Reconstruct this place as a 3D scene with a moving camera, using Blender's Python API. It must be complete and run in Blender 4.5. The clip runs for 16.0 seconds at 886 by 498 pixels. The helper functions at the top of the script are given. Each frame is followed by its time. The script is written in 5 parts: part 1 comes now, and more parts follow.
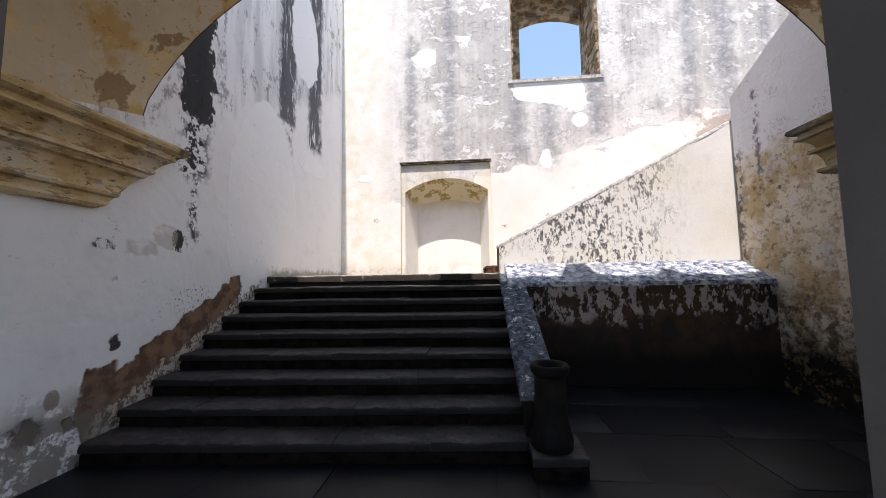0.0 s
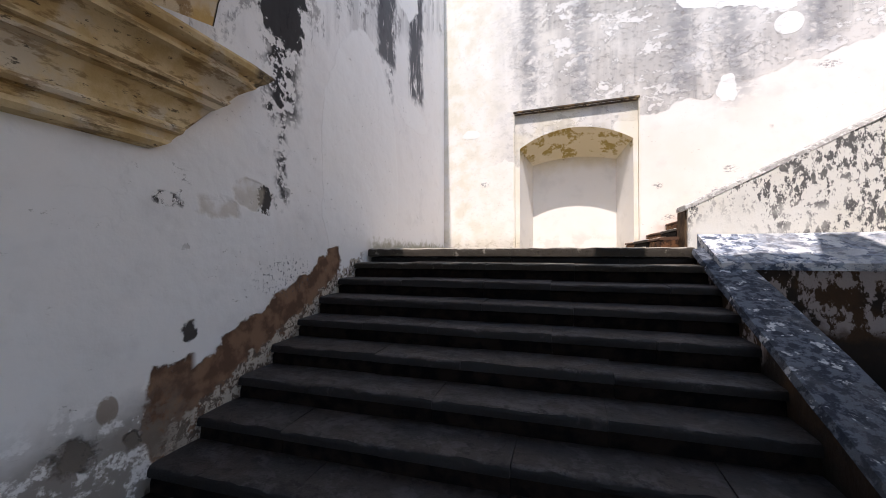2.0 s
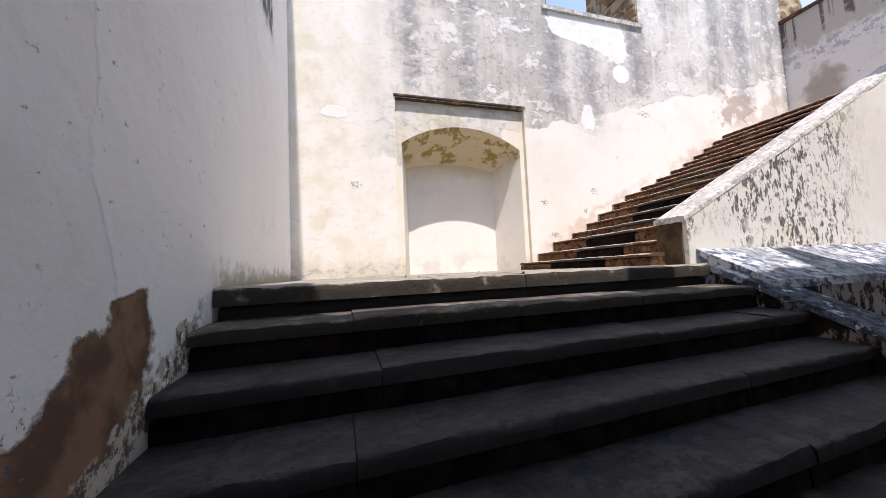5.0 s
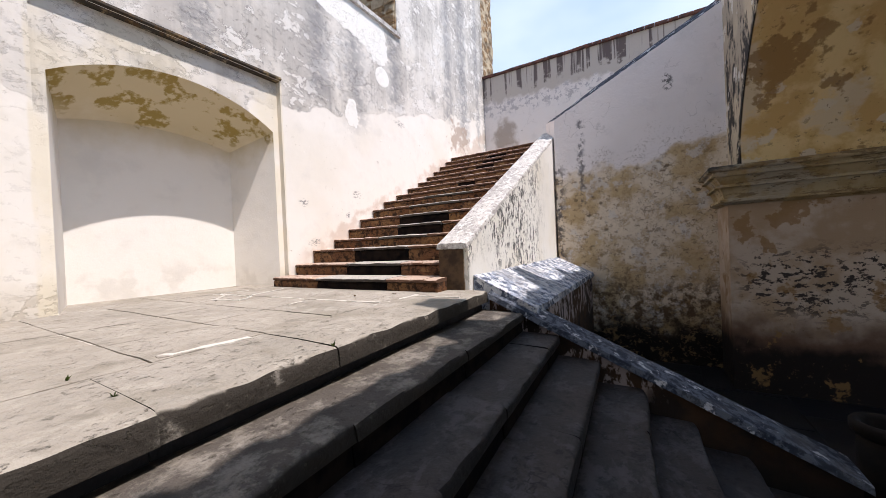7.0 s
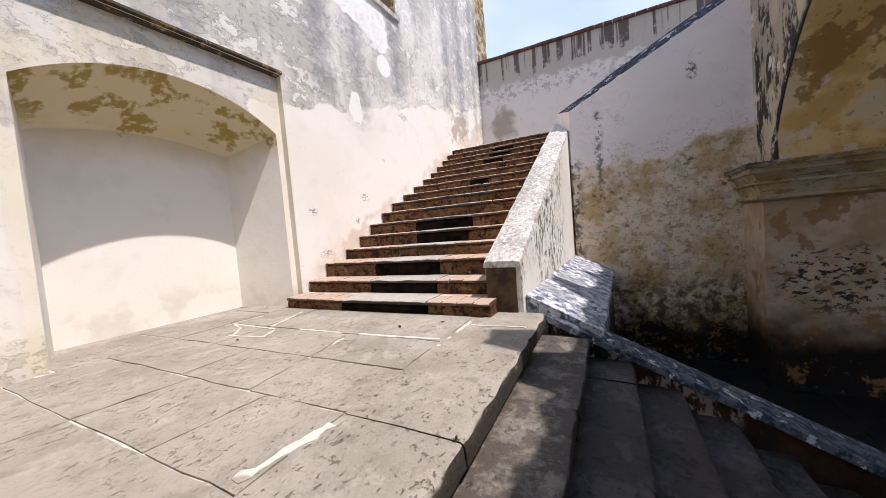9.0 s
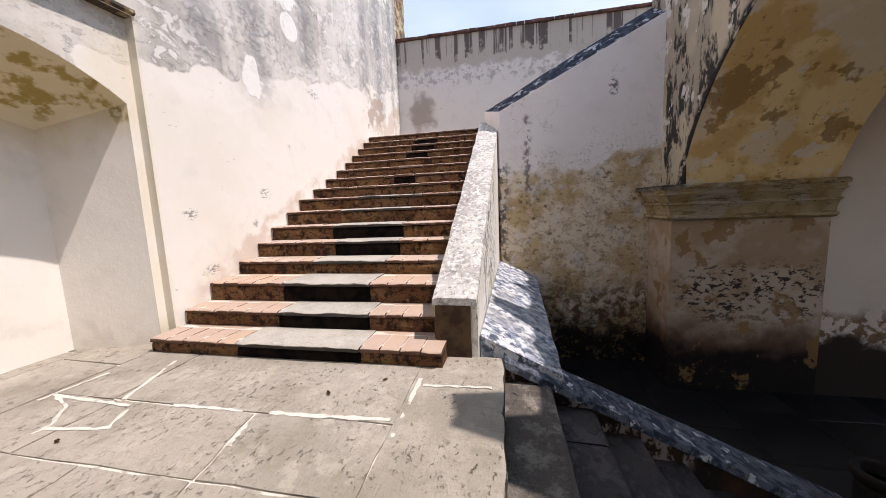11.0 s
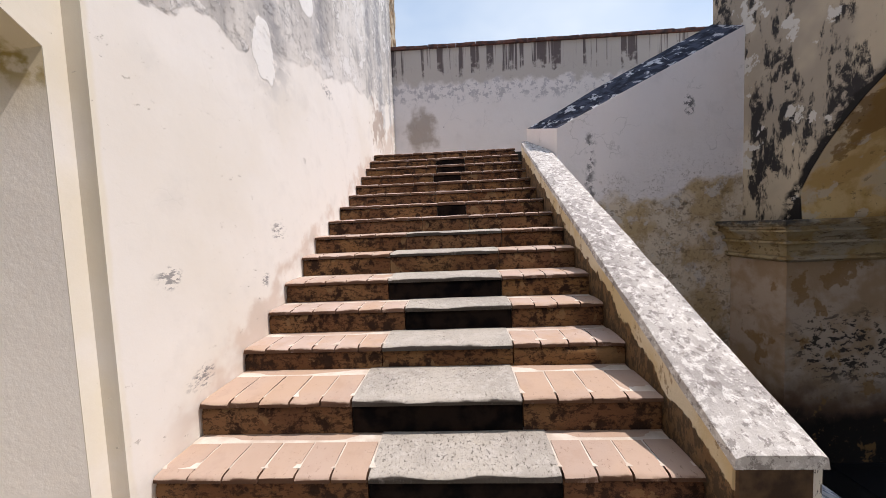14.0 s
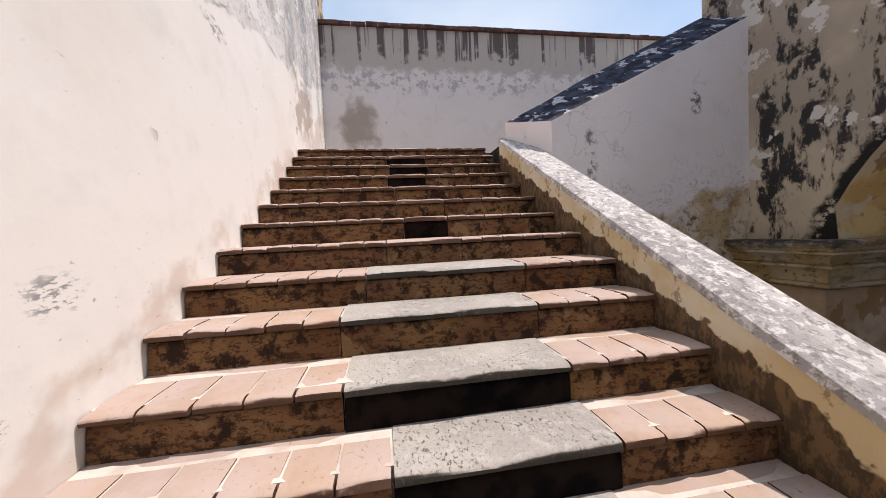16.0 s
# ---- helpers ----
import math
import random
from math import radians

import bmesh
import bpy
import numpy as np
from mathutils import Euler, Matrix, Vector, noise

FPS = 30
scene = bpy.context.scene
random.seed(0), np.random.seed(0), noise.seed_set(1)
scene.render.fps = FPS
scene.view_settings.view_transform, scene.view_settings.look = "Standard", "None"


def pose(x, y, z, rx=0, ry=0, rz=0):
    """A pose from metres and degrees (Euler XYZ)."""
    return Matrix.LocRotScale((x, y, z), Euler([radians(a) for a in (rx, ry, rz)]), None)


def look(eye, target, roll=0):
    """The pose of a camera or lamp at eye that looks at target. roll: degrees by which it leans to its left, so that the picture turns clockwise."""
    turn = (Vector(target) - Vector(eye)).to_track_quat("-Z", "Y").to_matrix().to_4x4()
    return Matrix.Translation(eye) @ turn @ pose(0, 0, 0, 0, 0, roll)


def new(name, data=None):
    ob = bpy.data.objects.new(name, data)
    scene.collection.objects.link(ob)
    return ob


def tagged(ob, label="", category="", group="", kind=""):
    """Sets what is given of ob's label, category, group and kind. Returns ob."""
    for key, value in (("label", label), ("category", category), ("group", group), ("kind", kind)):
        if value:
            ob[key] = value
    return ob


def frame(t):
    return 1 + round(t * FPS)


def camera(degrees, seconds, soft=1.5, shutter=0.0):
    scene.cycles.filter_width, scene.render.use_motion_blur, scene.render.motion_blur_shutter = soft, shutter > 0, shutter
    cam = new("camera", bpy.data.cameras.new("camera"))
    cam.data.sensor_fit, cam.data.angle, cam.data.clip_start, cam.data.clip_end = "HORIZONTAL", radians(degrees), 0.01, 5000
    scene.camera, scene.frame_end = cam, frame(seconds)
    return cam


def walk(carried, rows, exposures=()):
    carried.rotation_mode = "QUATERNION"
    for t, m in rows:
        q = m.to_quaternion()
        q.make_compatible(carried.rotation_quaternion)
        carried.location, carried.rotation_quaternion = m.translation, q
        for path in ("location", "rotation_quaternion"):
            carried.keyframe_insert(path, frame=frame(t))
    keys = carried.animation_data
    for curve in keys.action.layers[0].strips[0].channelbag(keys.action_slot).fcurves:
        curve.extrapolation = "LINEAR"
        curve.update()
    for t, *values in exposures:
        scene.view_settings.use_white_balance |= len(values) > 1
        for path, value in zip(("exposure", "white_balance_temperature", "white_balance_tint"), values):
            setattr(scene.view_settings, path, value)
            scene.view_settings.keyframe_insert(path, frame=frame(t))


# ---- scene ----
cam = camera(103.8, 16.0, soft=0.55)
EXPOSURES = [(0, .84, 6430, 13), (3.2, .84, 6420, 14), (6, .70, 6400, 13), (7.5, .70, 6430, 13), (8.2, .65, 6450, 13), (11, .61, 6650, 14), (12.5, .58, 6700, 14), (14, .42, 6600, 13), (16, .41, 6650, 14)]
PATH = [
    (0, (0.016, -0.155, 1.499), (-0.174, 1.829, 1.658), -0.9),
    (0.5, (-0.087, 0.284, 1.472), (-0.312, 2.264, 1.642), -1.1),
    (1, (-0.247, 0.625, 1.483), (-0.251, 2.617, 1.66), 0.2),
    (1.5, (-0.591, 0.88, 1.471), (-0.836, 2.863, 1.544), -0.6),
    (2, (-0.89, 1.162, 1.478), (-1.557, 3.048, 1.505), -0.0),
    (2.5, (-1.338, 1.452, 1.48), (-1.943, 3.358, 1.519), -0.1),
    (3, (-1.666, 1.746, 1.431), (-2.302, 3.641, 1.504), -1.0),
    (3.2, (-1.807, 1.853, 1.448), (-2.474, 3.738, 1.512), -0.8),
    (5.3, (-2.857, 3.42, 1.625), (-2.14, 5.284, 1.751), -3.6),
    (5.5, (-2.809, 3.544, 1.666), (-2.029, 5.384, 1.714), -3.8),
    (6, (-2.762, 3.709, 1.839), (-1.613, 5.343, 1.925), -2.7),
    (6.5, (-2.742, 3.965, 1.973), (-1.235, 5.277, 2.039), -2.1),
    (7, (-2.685, 4.166, 2.001), (-0.97, 5.195, 1.984), -2.6),
    (7.5, (-2.651, 4.32, 2.087), (-0.975, 5.406, 1.988), -2.6),
    (8, (-2.687, 4.473, 2.132), (-1.123, 5.716, 2.035), -1.4),
    (8.2, (-2.729, 4.587, 2.168), (-1.091, 5.733, 2.113), -1.9),
    (10.3, (-2.43, 5.152, 2.615), (-0.583, 5.884, 2.387), -3.0),
    (10.5, (-2.383, 5.218, 2.637), (-0.507, 5.869, 2.398), -2.2),
    (11, (-2.176, 5.432, 2.735), (-0.235, 5.843, 2.485), -2.4),
    (11.5, (-2.089, 5.657, 2.824), (-0.139, 6.074, 2.669), -1.3),
    (12, (-1.994, 5.953, 2.991), (0.0, 6.049, 2.871), -1.7),
    (12.5, (-1.817, 6.187, 2.967), (0.176, 6.306, 2.851), -1.5),
    (13, (-1.57, 6.475, 2.95), (0.413, 6.699, 2.816), -1.3),
    (13.5, (-1.32, 6.81, 2.964), (0.673, 6.838, 2.79), -1.6),
    (14, (-0.971, 7.116, 2.957), (1.023, 7.215, 2.831), -2.3),
    (14.5, (-0.638, 7.302, 2.973), (1.358, 7.237, 2.865), -2.4),
    (15, (-0.297, 7.404, 2.971), (1.674, 7.075, 2.893), -2.7),
    (15.5, (0.147, 7.494, 2.986), (2.128, 7.225, 2.933), -2.2),
    (16, (0.528, 7.532, 3.118), (2.501, 7.215, 3.029), -2.7),
]
walk(cam, [(t, look(eye, target, roll)) for t, eye, target, roll in PATH], EXPOSURES)

# ---- light ----
SUN_EL, SUN_AZ = 63.5, -2.0          # degrees: height, and bearing east of south
world = bpy.data.worlds.new("sky")
scene.world = world
world.use_nodes = True
wn, wl = world.node_tree.nodes, world.node_tree.links
wn.clear()
w_out = wn.new("ShaderNodeOutputWorld")
w_bg = wn.new("ShaderNodeBackground")
w_bg.inputs["Strength"].default_value = 0.122
w_sky = wn.new("ShaderNodeTexSky")
w_sky.sky_type = "NISHITA"
w_sky.sun_disc = False
w_sky.sun_elevation = radians(SUN_EL)
w_sky.sun_rotation = radians(180.0 - SUN_AZ)
w_sky.dust_density = 0.6
w_co = wn.new("ShaderNodeTexCoord")
w_map = wn.new("ShaderNodeMapping")
w_map.inputs["Scale"].default_value = (1.6, 1.6, 3.0)
w_noise = wn.new("ShaderNodeTexNoise")
w_noise.inputs["Scale"].default_value = 1.3
w_noise.inputs["Detail"].default_value = 4
w_ramp = wn.new("ShaderNodeValToRGB")
w_ramp.color_ramp.elements[0].position = 0.34
w_ramp.color_ramp.elements[1].position = 0.74
w_mix = wn.new("ShaderNodeMix")
w_mix.data_type = "RGBA"
w_mix.inputs[7].default_value = (6.0, 6.5, 6.9, 1)
wl.new(w_co.outputs["Generated"], w_map.inputs["Vector"])
wl.new(w_map.outputs[0], w_noise.inputs["Vector"])
wl.new(w_noise.outputs[0], w_ramp.inputs[0])
w_sep = wn.new("ShaderNodeSeparateXYZ")
wl.new(w_co.outputs["Generated"], w_sep.inputs[0])
w_east = wn.new("ShaderNodeMapRange")
w_east.inputs[1].default_value, w_east.inputs[2].default_value = 0.30, 1.0
wl.new(w_sep.outputs[0], w_east.inputs[0])
w_mul = wn.new("ShaderNodeMath")
w_mul.operation = "MULTIPLY"
w_veil = wn.new("ShaderNodeMapRange")
w_veil.inputs[3].default_value, w_veil.inputs[4].default_value = 0.22, 0.95
wl.new(w_ramp.outputs[0], w_veil.inputs[0])
wl.new(w_veil.outputs[0], w_mul.inputs[0])
wl.new(w_east.outputs[0], w_mul.inputs[1])
wl.new(w_mul.outputs[0], w_mix.inputs[0])
w_haze = wn.new("ShaderNodeMix")
w_haze.data_type = "RGBA"
w_haze.inputs[0].default_value = 0.40
w_haze.inputs[7].default_value = (3.3, 4.9, 6.9, 1)
wl.new(w_sky.outputs[0], w_haze.inputs[6])
wl.new(w_haze.outputs[2], w_mix.inputs[6])
wl.new(w_mix.outputs[2], w_bg.inputs[0])
wl.new(w_bg.outputs[0], w_out.inputs[0])

sun_data = bpy.data.lights.new("sun", "SUN")
sun_data.energy = 3.25
sun_data.angle = radians(0.55)
sun_data.color = (1.0, 0.91, 0.845)
sun = new("sun", sun_data)
se, sa = radians(SUN_EL), radians(SUN_AZ)
sun.matrix_world = look((math.sin(sa) * math.cos(se) * 40, -math.cos(sa) * math.cos(se) * 40, math.sin(se) * 40), (0, 0, 0))


# ---- materials ----
class Mat:
    """A small builder of node materials; sockets and numbers can be mixed freely."""

    def __init__(self, name):
        self.m = bpy.data.materials.new(name)
        self.m.use_nodes = True
        self.n, self.l = self.m.node_tree.nodes, self.m.node_tree.links
        self.bsdf = self.n["Principled BSDF"]
        self.pos = self.n.new("ShaderNodeNewGeometry").outputs["Position"]
        sep = self.n.new("ShaderNodeSeparateXYZ")
        self.l.new(self.pos, sep.inputs[0])
        self.x, self.y, self.z = sep.outputs[0], sep.outputs[1], sep.outputs[2]
        sep_n = self.n.new("ShaderNodeSeparateXYZ")
        self.l.new(self.n.new("ShaderNodeNewGeometry").outputs["Normal"], sep_n.inputs[0])
        self.nz = sep_n.outputs[2]

    def put(self, socket, value):
        if hasattr(value, "is_linked"):
            self.l.new(value, socket)
        else:
            socket.default_value = value

    def math(self, op, a, b=0.0, clamp=False):
        k = self.n.new("ShaderNodeMath")
        k.operation, k.use_clamp = op, clamp
        self.put(k.inputs[0], a)
        self.put(k.inputs[1], b)
        return k.outputs[0]

    def noise(self, scale, detail=4, stretch=(1, 1, 1), rough=0.55, offset=0.0):
        mp = self.n.new("ShaderNodeMapping")
        mp.inputs["Scale"].default_value = stretch
        mp.inputs["Location"].default_value = (offset, offset * 0.7, offset * 1.3)
        self.l.new(self.pos, mp.inputs[0])
        k = self.n.new("ShaderNodeTexNoise")
        k.inputs["Scale"].default_value, k.inputs["Detail"].default_value = scale, detail
        k.inputs["Roughness"].default_value = rough
        self.l.new(mp.outputs[0], k.inputs["Vector"])
        return k.outputs[0]

    def cells(self, scale, stretch=(1, 1, 1)):
        mp = self.n.new("ShaderNodeMapping")
        mp.inputs["Scale"].default_value = stretch
        self.l.new(self.pos, mp.inputs[0])
        k = self.n.new("ShaderNodeTexVoronoi")
        k.inputs["Scale"].default_value = scale
        self.l.new(mp.outputs[0], k.inputs["Vector"])
        return k.outputs["Distance"], k.outputs["Color"]

    def cracks(self, scale=1.1, width=0.010, offset=0.0):
        """Thin, broken crack lines."""
        mp = self.n.new("ShaderNodeMapping")
        mp.inputs["Location"].default_value = (offset, offset, offset)
        self.l.new(self.pos, mp.inputs[0])
        add = self.n.new("ShaderNodeVectorMath")
        add.operation = "ADD"
        wob = self.n.new("ShaderNodeTexNoise")
        wob.inputs["Scale"].default_value, wob.inputs["Detail"].default_value = 3.0, 6
        self.l.new(self.pos, wob.inputs["Vector"])
        sc = self.n.new("ShaderNodeVectorMath")
        sc.operation = "SCALE"
        sc.inputs[3].default_value = 0.55
        self.l.new(wob.outputs["Color"], sc.inputs[0])
        self.l.new(mp.outputs[0], add.inputs[0])
        self.l.new(sc.outputs[0], add.inputs[1])
        k = self.n.new("ShaderNodeTexVoronoi")
        k.feature = "DISTANCE_TO_EDGE"
        k.inputs["Scale"].default_value = scale
        self.l.new(add.outputs[0], k.inputs["Vector"])
        line = self.ramp(k.outputs["Distance"], width, width * 0.3)
        return self.mul(line, self.ramp(self.noise(1.6, 4, offset=offset + 71), 0.50, 0.60))

    def ramp(self, v, lo, hi):
        k = self.n.new("ShaderNodeMapRange")
        k.interpolation_type = "SMOOTHSTEP"
        self.put(k.inputs[0], v)
        k.inputs[1].default_value, k.inputs[2].default_value = lo, hi
        return k.outputs[0]

    def mul(self, a, b):
        return self.math("MULTIPLY", a, b)

    def mix(self, fac, a, b):
        k = self.n.new("ShaderNodeMix")
        k.data_type = "RGBA"
        self.put(k.inputs[0], fac)
        for i, c in ((6, a), (7, b)):
            self.put(k.inputs[i], c if hasattr(c, "is_linked") else (*c, 1))
        return k.outputs[2]

    def soil_shade(self, c, dark, amount=0.85, lo=0.22, hi=0.42):
        """Dirt, lichen and painted shade, all darkening upright faces and worn edges."""
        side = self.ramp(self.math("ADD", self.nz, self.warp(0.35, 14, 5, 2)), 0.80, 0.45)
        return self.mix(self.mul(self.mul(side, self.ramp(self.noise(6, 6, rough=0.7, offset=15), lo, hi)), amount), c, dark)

    def pits(self, c, dark, scale=30, amount=0.8, lo=0.60):
        """Small pores and flecks in stone."""
        m = self.mul(self.ramp(self.noise(scale, 5, (1, 1.5, 1), 0.75, 61), lo, lo + 0.05), self.ramp(self.noise(3.5, 4, offset=33), 0.36, 0.62))
        return self.mix(self.mul(m, amount), c, dark), m

    def rand(self):
        return self.n.new("ShaderNodeObjectInfo").outputs["Random"]

    def island(self):
        return self.n.new("ShaderNodeNewGeometry").outputs["Random Per Island"]

    def warp(self, amount, scale=3.0, detail=5, offset=0.0):
        """A signed wobble, in metres."""
        return self.mul(self.math("SUBTRACT", self.noise(scale, detail, offset=offset), 0.5), amount * 2)

    def blob(self, u, cu, cv, ru, rv, warp, soft=0.08):
        """1 inside a ragged ellipse on the plane (u, z)."""
        du = self.math("DIVIDE", self.math("SUBTRACT", u, cu), ru)
        dv = self.math("DIVIDE", self.math("SUBTRACT", self.z, cv), rv)
        d = self.math("SQRT", self.math("ADD", self.mul(du, du), self.mul(dv, dv)))
        d = self.math("ADD", d, warp)
        return self.ramp(d, 1.0 + soft, 1.0 - soft)

    def box(self, u, u0, u1, v0, v1, warp, soft=0.1):
        """1 inside a ragged rectangle on the plane (u, z)."""
        uw = self.math("ADD", u, warp)
        vw = self.math("ADD", self.z, warp)
        a = self.mul(self.ramp(uw, u0 - soft, u0 + soft), self.ramp(uw, u1 + soft, u1 - soft))
        return self.mul(a, self.mul(self.ramp(vw, v0 - soft, v0 + soft), self.ramp(vw, v1 + soft, v1 - soft)))

    def line(self, u, a, b, warp, soft=0.08):
        """1 below the line z = a + b * u."""
        d = self.math("SUBTRACT", self.z, self.math("ADD", self.mul(u, b), a))
        return self.ramp(self.math("ADD", d, warp), soft, -soft)

    def biggest(self, *masks):
        out = masks[0]
        for k in masks[1:]:
            out = self.math("MAXIMUM", out, k)
        return out

    def done(self, colour, rough=0.85, bumps=(), strength=0.5, gloss=0.2):
        self.put(self.bsdf.inputs["Base Color"], colour if hasattr(colour, "is_linked") else (*colour, 1))
        self.put(self.bsdf.inputs["Roughness"], rough)
        self.bsdf.inputs["Specular IOR Level"].default_value = gloss
        if bumps:
            h = 0.0
            for b, amount in bumps:
                h = self.math("ADD", h, self.mul(b, amount))
            k = self.n.new("ShaderNodeBump")
            k.inputs["Strength"].default_value = strength
            k.inputs["Distance"].default_value = 1.0
            self.l.new(h, k.inputs["Height"])
            self.l.new(k.outputs[0], self.bsdf.inputs["Normal"])
        return self.m


LIME = (0.83, 0.80, 0.755)
CREAM = (0.74, 0.69, 0.60)
BLACK = (0.018, 0.017, 0.020)


def plaster_base(k, tone=LIME, second=CREAM, mottling=0.5):
    """Old limewash: cloudy, with small flakes and pits."""
    big = k.noise(0.7, 4)
    mid = k.noise(3.2, 6, offset=5)
    fine = k.noise(38, 4, rough=0.7)
    c = k.mix(k.mul(k.ramp(big, 0.42, 0.68), mottling), tone, second)
    c = k.mix(k.mul(k.ramp(mid, 0.52, 0.75), 0.35), c, tuple(v * 0.78 for v in tone))
    c = k.mix(k.mul(k.ramp(fine, 0.64, 0.80), 0.14), c, (0.36, 0.33, 0.29))
    return c, big, mid, fine


def pocks(k, c, amount=0.6, scale=2.4, lo=0.055, colour=(0.22, 0.19, 0.17)):
    """Scattered small chips in the plaster."""
    d, _ = k.cells(scale)
    d2 = k.math("ADD", d, k.warp(0.10, 22, 4))
    m = k.mul(k.ramp(d2, lo + 0.015, lo - 0.015), k.ramp(k.noise(1.1, 2, offset=9), 0.5, 0.62))
    return k.mix(k.mul(m, amount), c, colour), m


def mat_wall_north():
    k = Mat("weathered limewash with grey water streaks")
    c, big, mid, fine = plaster_base(k)
    u = k.x
    # grey, rain-washed upper field above a ragged line that climbs with the steps
    w = k.warp(0.55, 1.5, 7)
    ww = k.warp(0.30, 4.0, 7, 3)
    upper = k.math("SUBTRACT", 1.0, k.biggest(k.line(u, 3.98, 0.26, w, 0.035), k.ramp(u, -1.3, -2.6)))
    streak = k.noise(1.0, 6, (1.7, 1.0, 0.13), 0.6)
    streak2 = k.noise(1.0, 6, (6.0, 1.0, 0.35), 0.65, 4)
    crumble = k.noise(5.5, 7, (1, 1, 1.5), 0.7, 2)
    cloud = k.noise(1.4, 6, rough=0.6, offset=23)
    g = k.mul(upper, k.math("ADD", 0.30, k.mul(k.ramp(k.math("ADD", k.mul(streak, 0.6), k.mul(cloud, 0.4)), 0.41, 0.55), 0.66)))
    c = k.mix(k.mul(g, 0.80), c, (0.41, 0.39, 0.37))
    g2 = k.mul(upper, k.mul(k.ramp(streak2, 0.50, 0.70), k.ramp(cloud, 0.42, 0.60)))
    c = k.mix(k.mul(g2, 0.60), c, (0.23, 0.23, 0.235))
    peel = k.mul(upper, k.ramp(k.math("ADD", k.mul(crumble, 0.5), k.mul(k.noise(2.2, 7, (0.7, 1, 1.2), 0.6, 44), 0.5)), 0.535, 0.541))
    c = k.mix(k.mul(peel, 0.90), c, (0.77, 0.75, 0.72))
    rim = k.mul(upper, k.mul(k.ramp(k.math("ADD", k.mul(crumble, 0.5), k.mul(k.noise(2.2, 7, (0.7, 1, 1.2), 0.6, 44), 0.5)), 0.522, 0.535), k.math("SUBTRACT", 1.0, peel)))
    c = k.mix(k.mul(rim, 0.5), c, (0.20, 0.19, 0.185))
    bands = k.biggest(k.box(u, -1.72, -1.45, 4.6, 8.0, ww, 0.14), k.box(u, -0.72, -0.42, 4.5, 11, ww, 0.16),
                      k.box(u, 0.95, 1.35, 4.5, 6.3, ww, 0.2), k.box(u, 1.7, 2.15, 4.2, 6.3, ww, 0.25),
                      k.box(u, 2.9, 3.25, 4.9, 6.6, ww, 0.15),
                      k.box(u, 5.2, 5.55, 5.3, 11, ww, 0.18), k.box(u, 6.0, 6.45, 5.0, 11, ww, 0.2), k.box(u, 7.1, 7.3, 5.0, 11, ww, 0.15))
    c = k.mix(k.mul(k.mul(bands, k.ramp(crumble, 0.34, 0.52)), 0.62), c, (0.20, 0.205, 0.225))
    flecks = k.mul(k.biggest(k.mul(upper, k.ramp(cloud, 0.38, 0.56)), k.mul(k.ramp(u, -1.4, -2.2), 0.25)), k.ramp(k.noise(11, 8, (1, 1, 1.5), 0.74, 47), 0.565, 0.585))
    c = k.mix(k.mul(flecks, 0.5), c, (0.27, 0.26, 0.25))
    # warm wash at the west end and at the foot
    c = k.mix(k.mul(k.mul(k.ramp(u, -1.6, -3.2), k.ramp(mid, 0.40, 0.62)), 0.40), c, (0.66, 0.60, 0.42))
    c = k.mix(k.mul(k.ramp(k.math("ADD", k.z, ww), 1.95, 1.60), 0.35), c, (0.48, 0.42, 0.33))
    # fresh white patches under the window
    fresh = k.biggest(k.blob(u, 1.95, 6.22, 0.92, 0.40, k.warp(0.5, 3.5, 6, 3), 0.02), k.blob(u, 2.55, 5.95, 0.35, 0.34, k.warp(0.6, 4, 6, 5), 0.02), k.blob(u, 2.70, 5.39, 0.20, 0.19, k.warp(0.1, 4), 0.05),
                      k.blob(u, -2.85, 4.10, 0.20, 0.10, k.warp(0.8, 5, 6, 2), 0.05), k.blob(u, -1.25, 7.3, 0.34, 0.30, k.warp(1.2, 3, 6), 0.05), k.blob(u, 1.82, 4.40, 0.14, 0.26, k.warp(0.9, 5, 6), 0.05))
    c = k.mix(fresh, c, (0.84, 0.83, 0.80))
    # bare render where the stairs meet the wall, and by the upper landing
    foot = k.mul(k.line(u, 1.70, 0.505, ww, 0.07), k.mul(k.ramp(u, 0.5, 0.9), k.ramp(k.noise(2.2, 4, offset=8), 0.42, 0.58)))
    c = k.mix(k.mul(foot, 0.65), c, (0.60, 0.48, 0.40))
    bare = k.mul(k.blob(u, 5.9, 4.98, 0.55, 0.42, k.warp(1.5, 4.5, 6, 7), 0.15), k.ramp(mid, 0.38, 0.52))
    c = k.mix(k.mul(bare, 0.8), c, (0.42, 0.33, 0.27))
    edge = k.mul(k.ramp(u, 7.35, 7.75), k.ramp(crumble, 0.38, 0.52))
    c = k.mix(k.mul(edge, 0.7), c, (0.20, 0.18, 0.15))
    cream = k.mul(k.box(u, -1.94, 0.455, 1.4, 4.50, k.warp(0.02, 6), 0.012), k.ramp(k.noise(1.4, 5, offset=19), 0.34, 0.56))
    c = k.mix(k.mul(cream, 0.38), c, (0.74, 0.66, 0.46))
    hatch = k.ramp(k.noise(20, 6, (1, 1, 2.4), 0.7, 3), 0.50, 0.56)
    wk = k.warp(1.0, 9, 5, 8)
